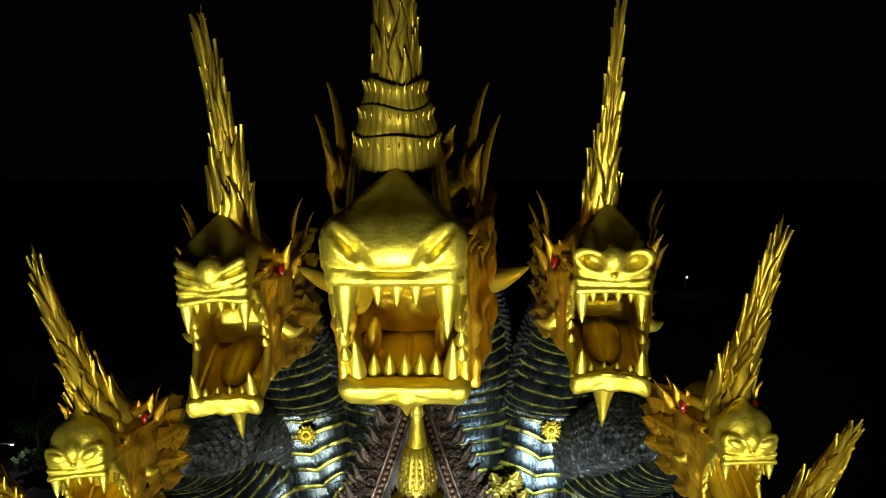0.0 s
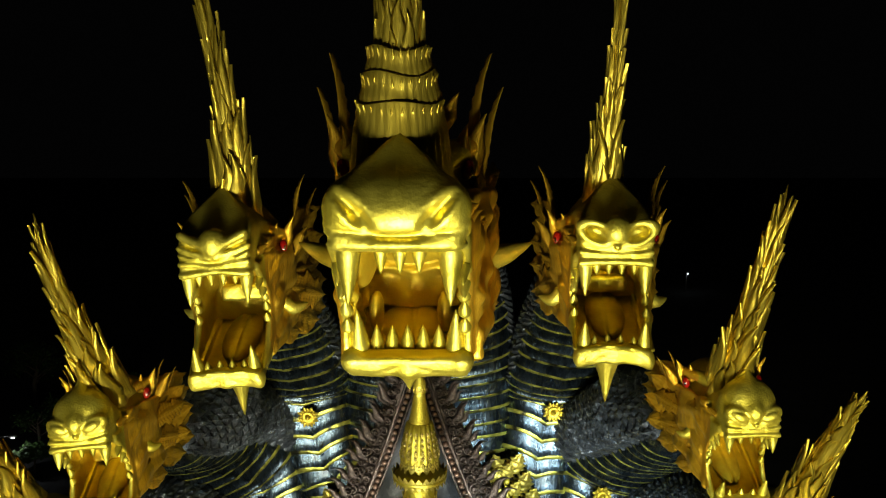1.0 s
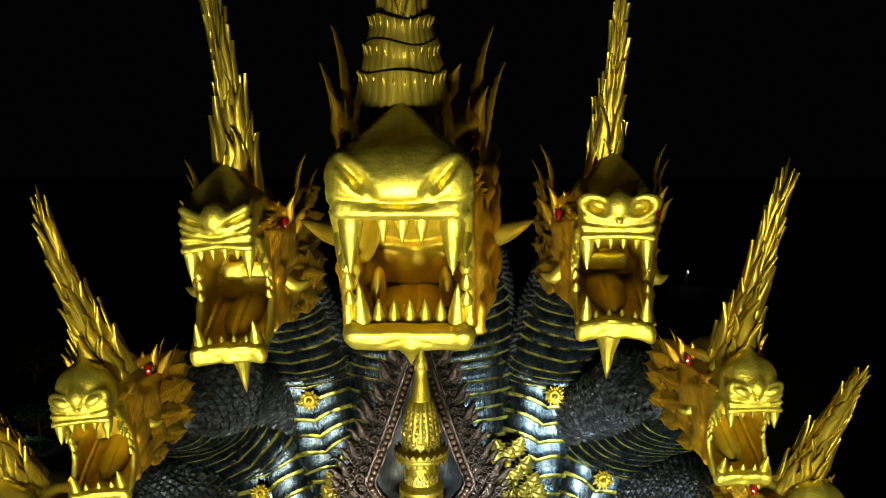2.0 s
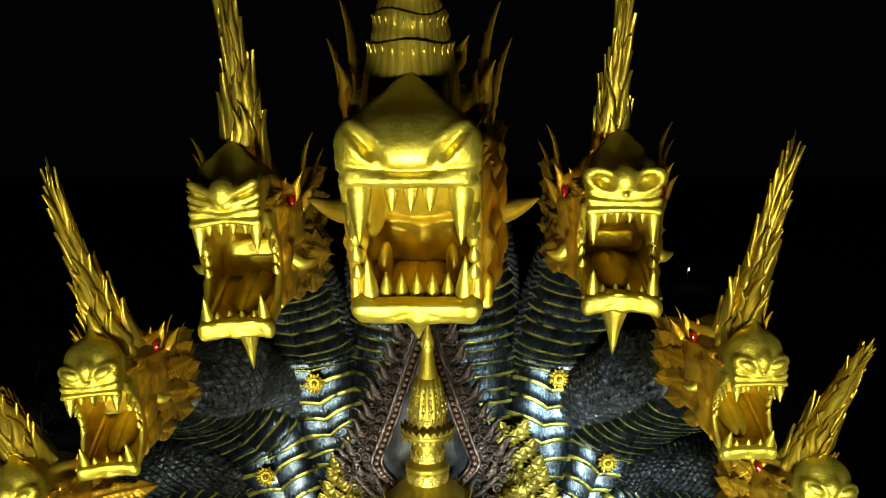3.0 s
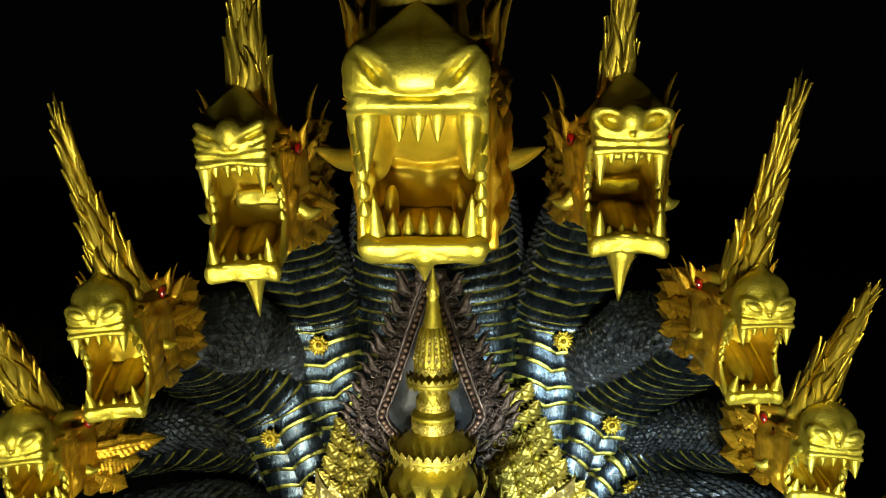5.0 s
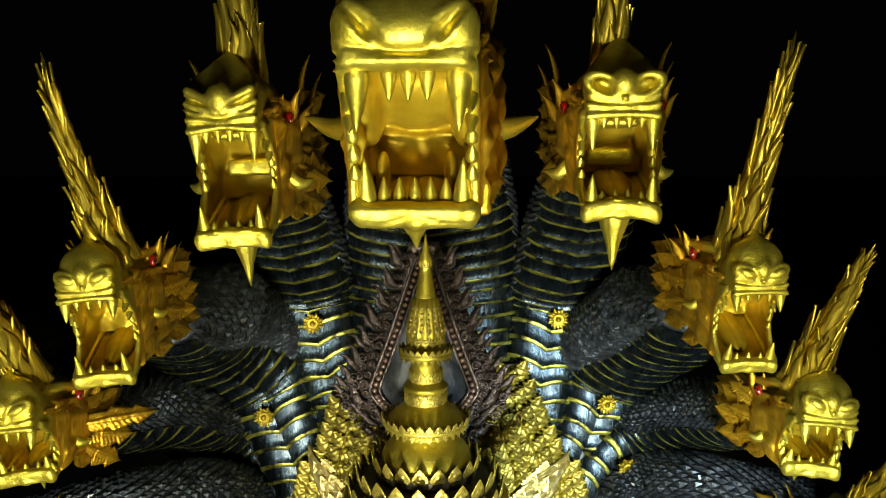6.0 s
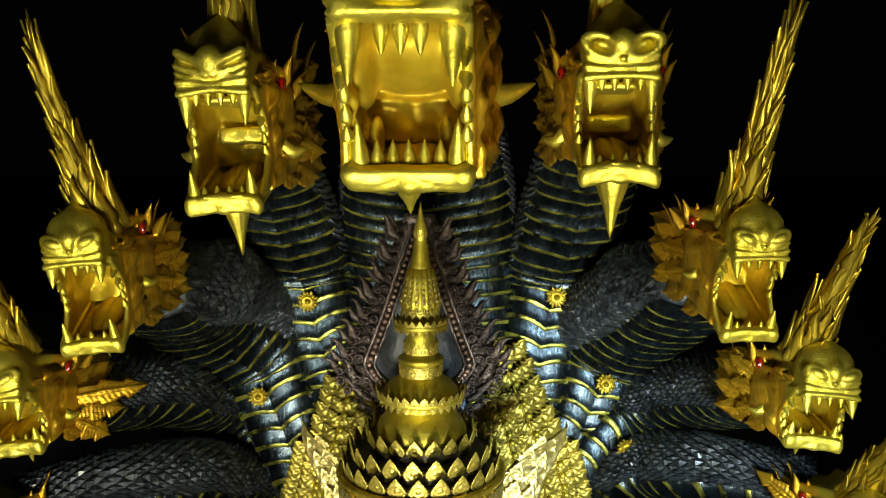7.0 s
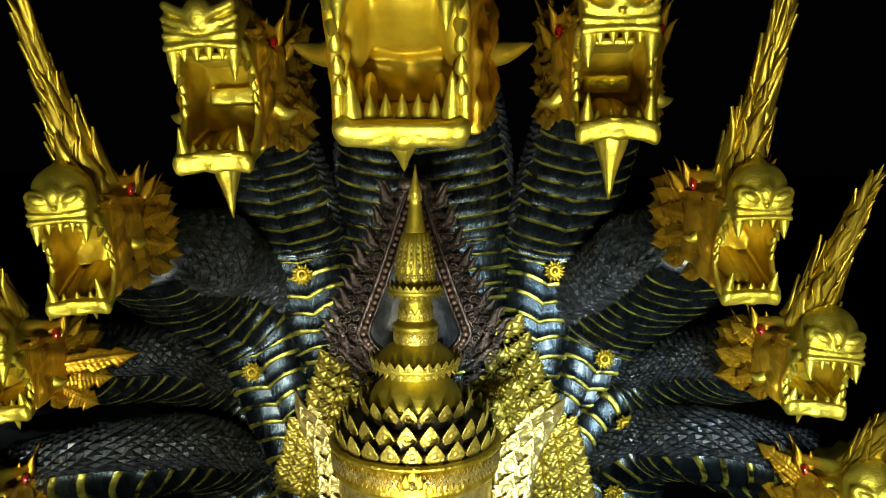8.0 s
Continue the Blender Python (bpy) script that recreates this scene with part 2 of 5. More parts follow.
def surface(fn, lo, hi, cell):
    """Verts and quads of the skin where fn is zero, by naive surface nets."""
    lo, hi = np.array(lo, float), np.array(hi, float)
    n = np.ceil((hi - lo) / cell).astype(int) + 1
    axes = [(lo[i] + cell * np.arange(n[i])).astype(np.float32) for i in range(3)]
    g = fn(*np.meshgrid(*axes, indexing="ij")).astype(np.float32)
    g[0], g[-1] = np.maximum(g[0], 0.01), np.maximum(g[-1], 0.01)
    g[:, 0], g[:, -1] = np.maximum(g[:, 0], 0.01), np.maximum(g[:, -1], 0.01)
    g[:, :, 0], g[:, :, -1] = np.maximum(g[:, :, 0], 0.01), np.maximum(g[:, :, -1], 0.01)
    ins = g < 0
    m = n - 1
    tot, cnt = np.zeros((*m, 3), np.float32), np.zeros(tuple(m), np.float32)
    corner = [(a, b, c) for a in (0, 1) for b in (0, 1) for c in (0, 1)]
    for p in corner:
        for ax in range(3):
            if p[ax]:
                continue
            q = list(p)
            q[ax] = 1
            A = g[p[0]:p[0] + m[0], p[1]:p[1] + m[1], p[2]:p[2] + m[2]]
            B = g[q[0]:q[0] + m[0], q[1]:q[1] + m[1], q[2]:q[2] + m[2]]
            cross = (A < 0) != (B < 0)
            t = np.where(cross, A / np.where(cross, A - B, 1), 0)
            for k in range(3):
                tot[..., k] += np.where(cross, (t if k == ax else p[k]), 0)
            cnt += cross
    act = cnt > 0
    ids = -np.ones(tuple(m), np.int64)
    ids[act] = np.arange(act.sum())
    cells = np.argwhere(act)
    v = lo + cell * (cells + tot[act] / cnt[act][:, None])
    quads = []
    for ax in range(3):
        u, w = (ax + 1) % 3, (ax + 2) % 3
        sl = [slice(1, -1)] * 3
        a, b = list(sl), list(sl)
        a[ax], b[ax] = slice(0, -1), slice(1, None)
        A, B = ins[tuple(a)], ins[tuple(b)]
        for flip, sel in ((False, A & ~B), (True, ~A & B)):
            e = np.argwhere(sel)
            if not len(e):
                continue
            e = e + 1
            e[:, ax] -= 1
            def at(du, dw):
                c = e.copy()
                c[:, u] -= du
                c[:, w] -= dw
                return ids[c[:, 0], c[:, 1], c[:, 2]]
            q = np.stack([at(1, 1), at(0, 1), at(0, 0), at(1, 0)], 1)
            quads.append(q[:, ::-1] if flip else q)
    return v, np.concatenate(quads)


def big_mesh(name, v, f, mat):
    me = bpy.data.meshes.new(name)
    me.vertices.add(len(v))
    me.vertices.foreach_set("co", np.asarray(v, np.float32).ravel())
    me.loops.add(len(f) * 4)
    me.loops.foreach_set("vertex_index", np.asarray(f, np.int32).ravel())
    me.polygons.add(len(f))
    me.polygons.foreach_set("loop_start", np.arange(0, len(f) * 4, 4, dtype=np.int32))
    me.materials.append(mat)
    me.update(calc_edges=True)
    me.polygons.foreach_set("use_smooth", [True] * len(f))
    me.validate()
    return me

# ---- naga heads ----
STYLES = {
    "great": dict(chevron=False, peak=0.84, sh=0.38, yr=0.40, drop=1.01, rec=1.10, hinge=(2.25, -0.62), broad=True, eye=(0.52, 1.06, 0.56), ear=((0.50, 1.30, 0.50), (0.10, 0.1, 1.05), 1.02),
                  tusk=((0.50, 2.0, -0.22), (0.80, 2.25, -0.28), (1.16, 2.38, -0.16), 0.13), bulge=0.18, bow=0.0, tooth_y=0.42, front=3, gap=0.14, long=0.20, low=5),
    "middle": dict(chevron=False, peak=1.16, sh=0.55, yr=0.80, drop=1.08, rec=0.02, hinge=(2.1, -0.55), broad=False, eye=(0.64, 1.28, 0.20), ear=((0.66, 1.95, 0.42), (0.22, 0.2, 1.0), 0.85),
                   tusk=((0.55, 1.40, -0.55), (0.72, 1.45, -0.70), (0.92, 1.55, -0.66), 0.11), bulge=0.55, bow=0.45, tooth_y=0.16, front=4, gap=0.155, long=0.15, low=4),
    "long": dict(chevron=True, peak=1.16, sh=0.62, yr=0.80, drop=1.34, rec=0.12, hinge=(2.1, -0.75), broad=False, eye=(0.64, 1.28, 0.20), ear=((0.66, 1.95, 0.42), (0.22, 0.2, 1.0), 0.85),
                 tusk=((0.55, 1.40, -0.60), (0.72, 1.45, -0.73), (0.92, 1.55, -0.68), 0.11), bulge=0.55, bow=0.25, tooth_y=0.16, front=4, gap=0.155, long=0.16, low=4),
    "outer": dict(chevron=False, peak=1.02, sh=0.34, yr=0.46, drop=1.30, rec=0.38, hinge=(2.1, -0.50), broad=False, eye=(0.65, 1.45, 0.52), ear=((0.66, 1.75, 0.45), (0.30, 0.2, 1.0), 0.62),
                  tusk=((0.52, 1.30, -0.30), (0.70, 1.35, -0.44), (0.86, 1.40, -0.40), 0.10), bulge=0.40, bow=0.22, tooth_y=0.16, front=3, gap=0.18, long=0.17, low=3),
}
STYLES["low"] = dict(STYLES["outer"], drop=0.78, rec=0.62, hinge=(2.1, -0.25), bulge=0.28, eye=(0.66, 1.45, 0.42))


def front_edge(z, k):
    s = np.clip(-z / k["drop"], 0, 1)
    return 0.30 * (1 - s) + (k["rec"] + 0.06) * s + k["bulge"] * 4 * s * (1 - s)


def mane_x(y, k, side):
    """The cheek's distance from the middle; the great head's is slimmed on one side to fit the camera's view."""
    slim = np.where(np.asarray(side) < 0, 1.0, 0.0) if k["broad"] else 0.0
    return 0.50 - 0.02 * slim + ((0.16 - 0.12 * slim) if k["broad"] else 0.18) * np.clip(y - 0.75, 0, 2)


def jaw_frame(k):
    f = np.array([k["rec"], -k["drop"]])
    d = np.array(k["hinge"]) - f
    return f, d / np.linalg.norm(d), np.linalg.norm(d)


def skull_form(x, y, z, k):
    a = abs(x)
    pk, sh, yr = k["peak"], k["sh"], k["yr"]
    zf = 0.40
    d = s_max((a * (pk - sh) + (z - pk) * 0.5) / math.hypot(pk - sh, 0.5), (-(y - 0.05) * (pk - zf) + (z - zf) * (yr - 0.05)) / math.hypot(pk - zf, yr - 0.05), 0.035)
    d = s_max(d, a - 0.46, 0.10)
    d = s_max(d, -z, 0.05)
    d = s_max(d, 0.06 - y, 0.10)
    d = s_max(d, y - 1.8, 0.1)
    if k["broad"]:
        nose = s_ell(a, y, z, (0, 0.24, 0.29), (0.50, 0.24, 0.25))
        nose = s_min(nose, s_ell(a, y, z, (0.34, 0.16, 0.30), (0.17, 0.16, 0.16)), 0.08)
        nose = s_min(nose, s_ell(a, y, z, (0, 0.10, 0.26), (0.20, 0.12, 0.14)), 0.08)
        c, s = math.cos(0.75), math.sin(0.75)
        p, q = (a - 0.29) * c - (z - 0.29) * s * -1, (z - 0.29) * c - (a - 0.29) * s
        hole = np.sqrt((p / 0.10) ** 2 + (q / 0.020) ** 2 + ((y - 0.03) / 0.10) ** 2)
        d = s_min(d, nose, 0.08)
        rim = abs(np.sqrt((p / 0.20) ** 2 + (q / 0.085) ** 2) - 1) * 0.08
        d = d - 0.011 * np.exp(-(rim / 0.022) ** 2) * (y < 0.3)
        crease = abs(np.sqrt((a / 0.30) ** 2 + ((z - 0.30) / 0.20) ** 2) - 1) * 0.2
        d = d + 0.016 * np.exp(-(crease / 0.022) ** 2) * (z < 0.24) * (y < 0.25)
        d = d + 0.065 * np.exp(-((p / 0.13) ** 2 + (q / 0.032) ** 2)) * (y < 0.3)
        d = s_min(d, s_ell(a, y, z, (0, 0.17, 0.05), (0.50, 0.14, 0.055)), 0.03)
        d = s_min(d, s_ell(a, y, z, (0.44, 0.22, 0.16), (0.09, 0.14, 0.06)), 0.05)
        d = d - 0.012 * np.exp(-(x / 0.022) ** 2) * np.clip((z - 0.34) / 0.1, 0, 1) * (y < 0.6)
        line = z - 0.115 - 0.16 * a ** 2
        d = d + 0.018 * np.exp(-(line / 0.018) ** 2) * (y < 0.4)
    else:
        nose = s_ell(a, y, z, (0, 0.09, 0.42), (0.17, 0.17, 0.19))
        if k["rec"] > 0.3:
            d = s_min(d, s_ell(a, y, z, (0, 0.38, 0.46), (0.475, 0.36, 0.47)), 0.08)
            # a keel up the forehead
            d = s_min(d, s_cap(a, y, z, (0, 0.04, 0.50), (0, 0.46, 1.06), 0.085, 0.06), 0.10)
        c, s = math.cos(0.42), math.sin(0.42)
        if k["chevron"]:
            # a beak-like bridge between two slanted folds
            nose = s_min(nose, s_cap(a, y, z, (0.0, 0.02, 0.30), (0.40, 0.10, 0.52), 0.075, 0.06), 0.05)
            nose = s_min(nose, s_cap(a, y, z, (0.04, 0.03, 0.225), (0.44, 0.10, 0.36), 0.045, 0.04), 0.02)
            d = s_min(d, nose, 0.035)
            p, q = (a - 0.27) * c + (z - 0.37) * s, (z - 0.37) * c - (a - 0.27) * s
            hole = np.sqrt((p / 0.16) ** 2 + (q / 0.030) ** 2 + ((y - 0.0) / 0.10) ** 2)
        else:
            mid = 0.36 if k["rec"] > 0.3 else 0.385
            p, q = (a - 0.25) * c + (z - mid) * s, (z - mid) * c - (a - 0.25) * s
            rim = (np.sqrt((p / 0.21) ** 2 + (q / 0.120) ** 2) - 1) * 0.13
            if k["rec"] > 0.3:
                wing = (np.sqrt((p / 0.245) ** 2 + (q / 0.16) ** 2 + ((y - 0.12) / 0.16) ** 2) - 1) * 0.16
                nose = s_min(nose, wing, 0.05)
            else:
                nose = s_min(nose, np.sqrt(rim ** 2 + (y - 0.06) ** 2 * 0.7) - 0.045, 0.035)
            nose = s_min(nose, s_ell(a, y, z, (0, 0.0, 0.225), (0.048, 0.05, 0.048)), 0.012)
            d = s_min(d, nose, 0.03)
            if k["rec"] > 0.3:
                groove = np.sqrt((p / 0.165) ** 2 + (q / 0.080) ** 2) - 1
                d = d + 0.022 * np.exp(-(groove / 0.24) ** 2) * (y < 0.3)
            hole = np.sqrt((p / 0.125) ** 2 + (q / 0.038) ** 2 + ((y - 0.03) / 0.085) ** 2)
        if k["rec"] < 0.3:
            d = s_max(d, (1 - hole) * 0.06, 0.02)
        for zz, rr, yy, bend in ((0.035, 0.050, 0.070, -0.10), (0.120, 0.038, 0.062, 0.12), (0.188, 0.034, 0.062, 0.34)):
            zc = zz + bend * (a ** 2) * 1.3 + (0.012 * np.sin(10 * a + 40 * zz) if k["chevron"] else 0)
            bar = np.sqrt((z - zc) ** 2 + (y - yy - 0.35 * a ** 4) ** 2) - rr
            d = s_min(d, s_max(bar, a - 0.47, 0.05), 0.012)
    d = s_max(d, -s_box(x, y, z, (0, 0.98, -0.02), (0.34, 0.72, 0.13), 0.08), 0.05)
    dome = s_ell(a, y, z, (0, 1.9, 0.26), (0.56, 0.75, 0.56))
    dome = s_min(dome, s_cap(a, y, z, (0.20, 0.9, 0.62), (k["eye"][0], k["eye"][1] + 0.15, k["eye"][2] + 0.18), 0.15, 0.09), 0.1)
    dome = s_min(dome, s_ell(a, y, z, (0.42 if k["broad"] else 0.55, 1.62, -0.08), (0.14 if k["broad"] else 0.20, 0.52, 0.40)), 0.12)
    dome = s_min(dome, s_cap(a, y, z, (0.46, 0.65, 0.16), (0.52 if k["broad"] else 0.66, 1.5, 0.05), 0.07, 0.12), 0.06)
    d = s_min(d, dome, 0.08)
    f, dr, ln = jaw_frame(k)
    v = -(y - f[0]) * dr[1] + (z - f[1]) * dr[0]
    mane = abs(a - mane_x(y, k, x)) - 0.055 + 0.045 * np.sin(8 * y - 5 * z) * np.sin(7 * z + 3 * y + 2) + 0.014 * np.sin(26 * (z - 0.45 * y) + 3 * np.sin(4 * y))
    mane = s_max(s_max(mane, np.maximum(0.75, front_edge(z, k) + 0.12) - y, 0.05), y - 2.5, 0.05)
    mane = s_max(s_max(mane, z - 0.42, 0.1), -v - 0.14, 0.06)
    d = s_min(d, mane, 0.06)
    wall = abs(a - 0.455 - 0.05 * np.clip(y, 0, 2.2)) - 0.045
    wall = s_max(wall, front_edge(z, k) - y, 0.05)
    wall = s_max(s_max(wall, y - 2.3, 0.05), z - 0.12, 0.05)
    wall = s_max(wall, -v - 0.05, 0.05)
    fold = 0.02 * np.sin(9 * y + 5 * z) * np.sin(7 * z - 3 * y)
    d = s_min(d, wall + fold * 0.5, 0.04)
    back = s_box(x, y, z, (0, 2.25 if k["broad"] else 1.95, -0.40), (0.56, 0.24, 0.66), 0.1) - (0.05 * np.exp(-((z + 0.38 - 0.1 * a) / 0.05) ** 2) if k["broad"] else 0) + 0.03 * np.sin(7 * a + 2) * np.sin(5 * z + 1.0) + 0.018 * np.sin(17 * x + 5 * z) * np.sin(15 * z + 2)
    d = s_min(d, s_max(back, -v - 0.05, 0.05), 0.08)
    return d + 0.003 * np.sin(13 * x + 3 * z) * np.sin(11 * z + 7 * y) * np.sin(9 * y + 5 * x)


def jaw_form(x, y, z, k):
    a = abs(x)
    f, dr, ln = jaw_frame(k)
    u = (y - f[0]) * dr[0] + (z - f[1]) * dr[1]
    v = -(y - f[0]) * dr[1] + (z - f[1]) * dr[0]
    v = v + k["bow"] * a ** 2 * np.exp(-(u / 0.35) ** 2)
    w = (0.52 if k["broad"] else 0.46) + 0.09 * np.clip(u / ln, 0, 1)
    d = s_max(abs(v + 0.09) - 0.10, a - w, 0.06)
    d = s_max(s_max(d, -u, 0.06), u - ln, 0.06)
    hollow = np.maximum(np.maximum(a - w + 0.10, -v - 0.09), 0.13 - u)
    d = s_max(d, -hollow, 0.05)
    lip = s_box(x, u, v, (0, 0.06, -0.05), (0.53 if k["broad"] else 0.47, 0.085, 0.068 if k["broad"] else 0.115), 0.035)
    for up, bend in ((0.035, 0.05), (-0.075, 0.9)):
        lip = lip + 0.016 * np.exp(-((v - up + bend * a * a) / 0.016) ** 2) * (u < 0.1)
    low = s_max(np.sqrt((u - 0.05) ** 2 + (v + 0.13) ** 2) - 0.055, a - (0.49 if k["broad"] else 0.44), 0.06)
    corner = s_ell(a, u, v, (0.46 if k["broad"] else 0.41, 0.07, -0.04), (0.10, 0.11, 0.095 if k["broad"] else 0.12))
    d = s_min(s_min(s_min(d, lip, 0.04), low, 0.03), corner, 0.05)
    d = s_min(d, s_ell(a, u, v, (0, 0.06, -0.13), (0.10, 0.10, 0.09)), 0.05)
    return d + 0.004 * np.sin(17 * x) * np.sin(11 * v + 9 * u)


def tongue_form(x, y, z, k):
    a = abs(x)
    f, dr, ln = jaw_frame(k)
    u = (y - f[0]) * dr[0] + (z - f[1]) * dr[1]
    v = -(y - f[0]) * dr[1] + (z - f[1]) * dr[0]
    d = s_ell(a, u, v, (0, ln * 0.58, -0.06), (0.27, ln * 0.36, 0.13))
    if k["broad"]:
        d = s_ell(a, u, v, (0, ln * 0.62, -0.12), (0.30, ln * 0.34, 0.10))
        d = s_min(d, s_ell(a, u, v + 0.3 * (a - 0.3), (0.31, ln * 0.52, 0.10), (0.07, 0.14, 0.20)), 0.05)
    return d + 0.03 * np.exp(-(a / 0.03) ** 2)


def orient(base, d, face, size, wide=1.0):
    """A matrix that stands a leaf at base along d, with its face towards face."""
    zv = Vector(d).normalized()
    yv = -(Vector(face) - zv * Vector(face).dot(zv)).normalized()
    xv = yv.cross(zv)
    m = Matrix((xv * size * wide, yv * size, zv * size)).transposed().to_4x4()
    m.translation = Vector(base)
    return m


def tooth_mesh(name, base, d, long, r, bend=(0, 0, 0), mat=None):
    base, d, bend = np.array(base, float), np.array(d, float), np.array(bend, float)
    d = d / np.linalg.norm(d)
    ts = (-0.12, 0.0, 0.02, 0.14, 0.16, 0.4, 0.65, 0.85, 1.0)
    rs = (0.92, 1.0, 0.98, 1.04, 1.02, 0.84, 0.56, 0.30, 0.04)
    v, f = tube([base + d * long * t + bend * t * t for t in ts], [r * q for q in rs], 10)
    return mesh_of(name, v, f, mat or GOLD)


FLAME = leaf_mesh("flame_leaf", SHADE_GOLD, 0.24, 0.16, 0.10, 0.05, 0.06, 9, 0.35, 1)
FRILL = leaf_mesh("frill_leaf", SHADE_GOLD, 0.34, 0.10, 0.16, 0.03, 0.08, 8)
SWEEP = vein_leaf("mane_leaf", SHADE_GOLD, 0.36, 1, 4, 0.026, 0.03, 0.08, 20, 8)
STRAND = leaf_mesh("crest_strand", CARVED, 0.15, 0.05, 0.035, 0.035, 0.05, 10, 0.3)
TIP = leaf_mesh("crest_tip", CARVED, 0.24, 0.06, 0.10, 0.03, 0.08, 7, 0.35)
FIN = vein_leaf("cheek_fin", SHADE_GOLD, 0.36, 3, 13, 0.012, -0.10, 0.05, 52, 10)
# long fins by head: tip, width
FINS = {5: [((1.93, 1.90, -0.07), 0.55), ((1.45, 2.0, -0.45), 0.9), ((1.15, 2.0, -0.95), 1.0), ((1.0, 1.9, 0.45), 0.7)],
        6: [((-1.12, 1.84, 0.55), 0.8), ((-1.08, 1.96, 0.06), 0.9), ((-0.95, 2.0, -0.5), 0.9)],
        7: [((1.05, 1.92, 0.74), 0.7), ((1.25, 2.0, 0.25), 0.8), ((1.1, 2.0, -0.4), 0.9)],
        8: [((-1.41, 1.97, 0.72), 0.6), ((-1.15, 1.9, 0.45), 0.8), ((-1.05, 2.0, -0.1), 0.9)],
        3: [((1.15, 2.2, 0.15), 0.8), ((1.05, 2.3, -0.5), 0.9)], 4: [((-1.1, 2.2, 0.1), 0.8), ((-1.05, 2.3, -0.5), 0.9)],
        1: [((1.15, 2.5, -0.75), 0.9), ((1.0, 2.4, -0.2), 0.8)], 2: [((-1.0, 2.4, -0.7), 0.9), ((-0.95, 2.3, -0.1), 0.8)]}
FORMS = {}
KNOB = ball_mesh("crest_knob", 0.28, 0.28, 0.34, CARVED, 6, 10)


def mouth_bounce(me, inside):
    """Puts the mouth's amber bounce light into the colour where inside(x, y, z) holds."""
    me.materials.append(MOUTH)
    c = np.empty(len(me.polygons) * 3, np.float32)
    me.polygons.foreach_get("center", c)
    c = c.reshape(-1, 3)
    me.polygons.foreach_set("material_index", inside(c[:, 0], c[:, 1], c[:, 2]).astype(np.int32))


def head_forms(style):
    """The meshes that all heads of one style share."""
    if style in FORMS:
        return FORMS[style]
    k = STYLES[style]
    cell = 0.021 if style == "great" else 0.025
    lo, hi = (-1.2, -0.15, -1.8), (1.2, 2.75, 1.3)
    out = dict(skull=big_mesh("skull", *surface(lambda x, y, z: skull_form(x, y, z, k), lo, hi, cell), GOLD),
               lower_jaw=big_mesh("lower_jaw", *surface(lambda x, y, z: jaw_form(x, y, z, k), lo, hi, cell), GOLD),
               tongue=big_mesh("tongue", *surface(lambda x, y, z: tongue_form(x, y, z, k), (-0.6, -0.1, -1.5), (0.6, 2.6, 0.3), cell), MOUTH), teeth=[])
    f, dr, ln = jaw_frame(k)
    mouth_bounce(out["skull"], lambda x, y, z: (abs(x) < 0.425 + 0.05 * y) & (y > np.where(z > -0.02, 0.24, front_edge(z, k) + 0.06)) & (z < 0.13) & (y < 2.2))
    mouth_bounce(out["lower_jaw"], lambda x, y, z: (abs(x) < 0.37 + 0.04 * y) & ((y - f[0]) * dr[0] + (z - f[1]) * dr[1] > 0.12) & (-(y - f[0]) * dr[1] + (z - f[1]) * dr[0] > -0.12 - 0.3 * k["bow"] * x * x))
    # head sides take the deeper gold, with their shade in its colour
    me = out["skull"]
    me.materials.append(SHADE_GOLD)
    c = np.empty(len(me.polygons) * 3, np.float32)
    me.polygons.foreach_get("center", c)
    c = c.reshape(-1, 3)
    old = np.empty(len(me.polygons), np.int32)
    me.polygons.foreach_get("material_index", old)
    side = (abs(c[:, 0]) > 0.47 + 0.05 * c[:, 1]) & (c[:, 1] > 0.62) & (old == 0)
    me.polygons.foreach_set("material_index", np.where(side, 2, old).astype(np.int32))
    up = np.array([0, -dr[1], dr[0]])
    on = lambda x, u, v: np.array([x, f[0] + dr[0] * u - dr[1] * v, f[1] + dr[1] * u + dr[0] * v - k["bow"] * x * x * math.exp(-(u / 0.35) ** 2)])
    T = out["teeth"]
    ty = k["tooth_y"]
    for s in (-1, 1):
        T.append(("upper_fang", tooth_mesh("fang", (0.37 * s, ty + (-0.05 if k["broad"] else 0.02), 0.02), (0, 0.04, -1), 0.44 if k["front"] != 3 or k["broad"] else 0.36, 0.092, (0, -0.05, 0))))
        T.append(("lower_fang", tooth_mesh("fang", on((0.41 if k["broad"] else 0.37) * s, 0.15, -0.02), up + np.array([0, -0.1, 0.25]), 0.42 if k["drop"] > 0.9 else 0.30, 0.086, (0, -0.04, 0))))
        for i in range(5):
            z = -0.14 - 0.15 * i
            y = float(front_edge(np.array(z), k))
            T.append(("side_tooth", tooth_mesh("tooth", (s * (0.44 + 0.04 * y), y + 0.02, z), (0, -0.55, -0.6 if i < 2 else 0.65), 0.19 - 0.015 * i, 0.055)))
    for i in range(k["front"]):
        x = (i - (k["front"] - 1) / 2) * k["gap"]
        T.append(("upper_tooth", tooth_mesh("tooth", (x, ty, 0.03), (0, 0, -1), k["long"] + 0.03, 0.060)))
    for i in range(k["low"]):
        x = (i - (k["low"] - 1) / 2) * (0.56 / k["low"] + 0.02)
        T.append(("lower_tooth", tooth_mesh("tooth", on(x, 0.19 if k["broad"] else 0.13, -0.04), up + np.array([0, 0, 0.3]), 0.25 if k["broad"] else 0.20, 0.066)))
    out["tusk"] = {}
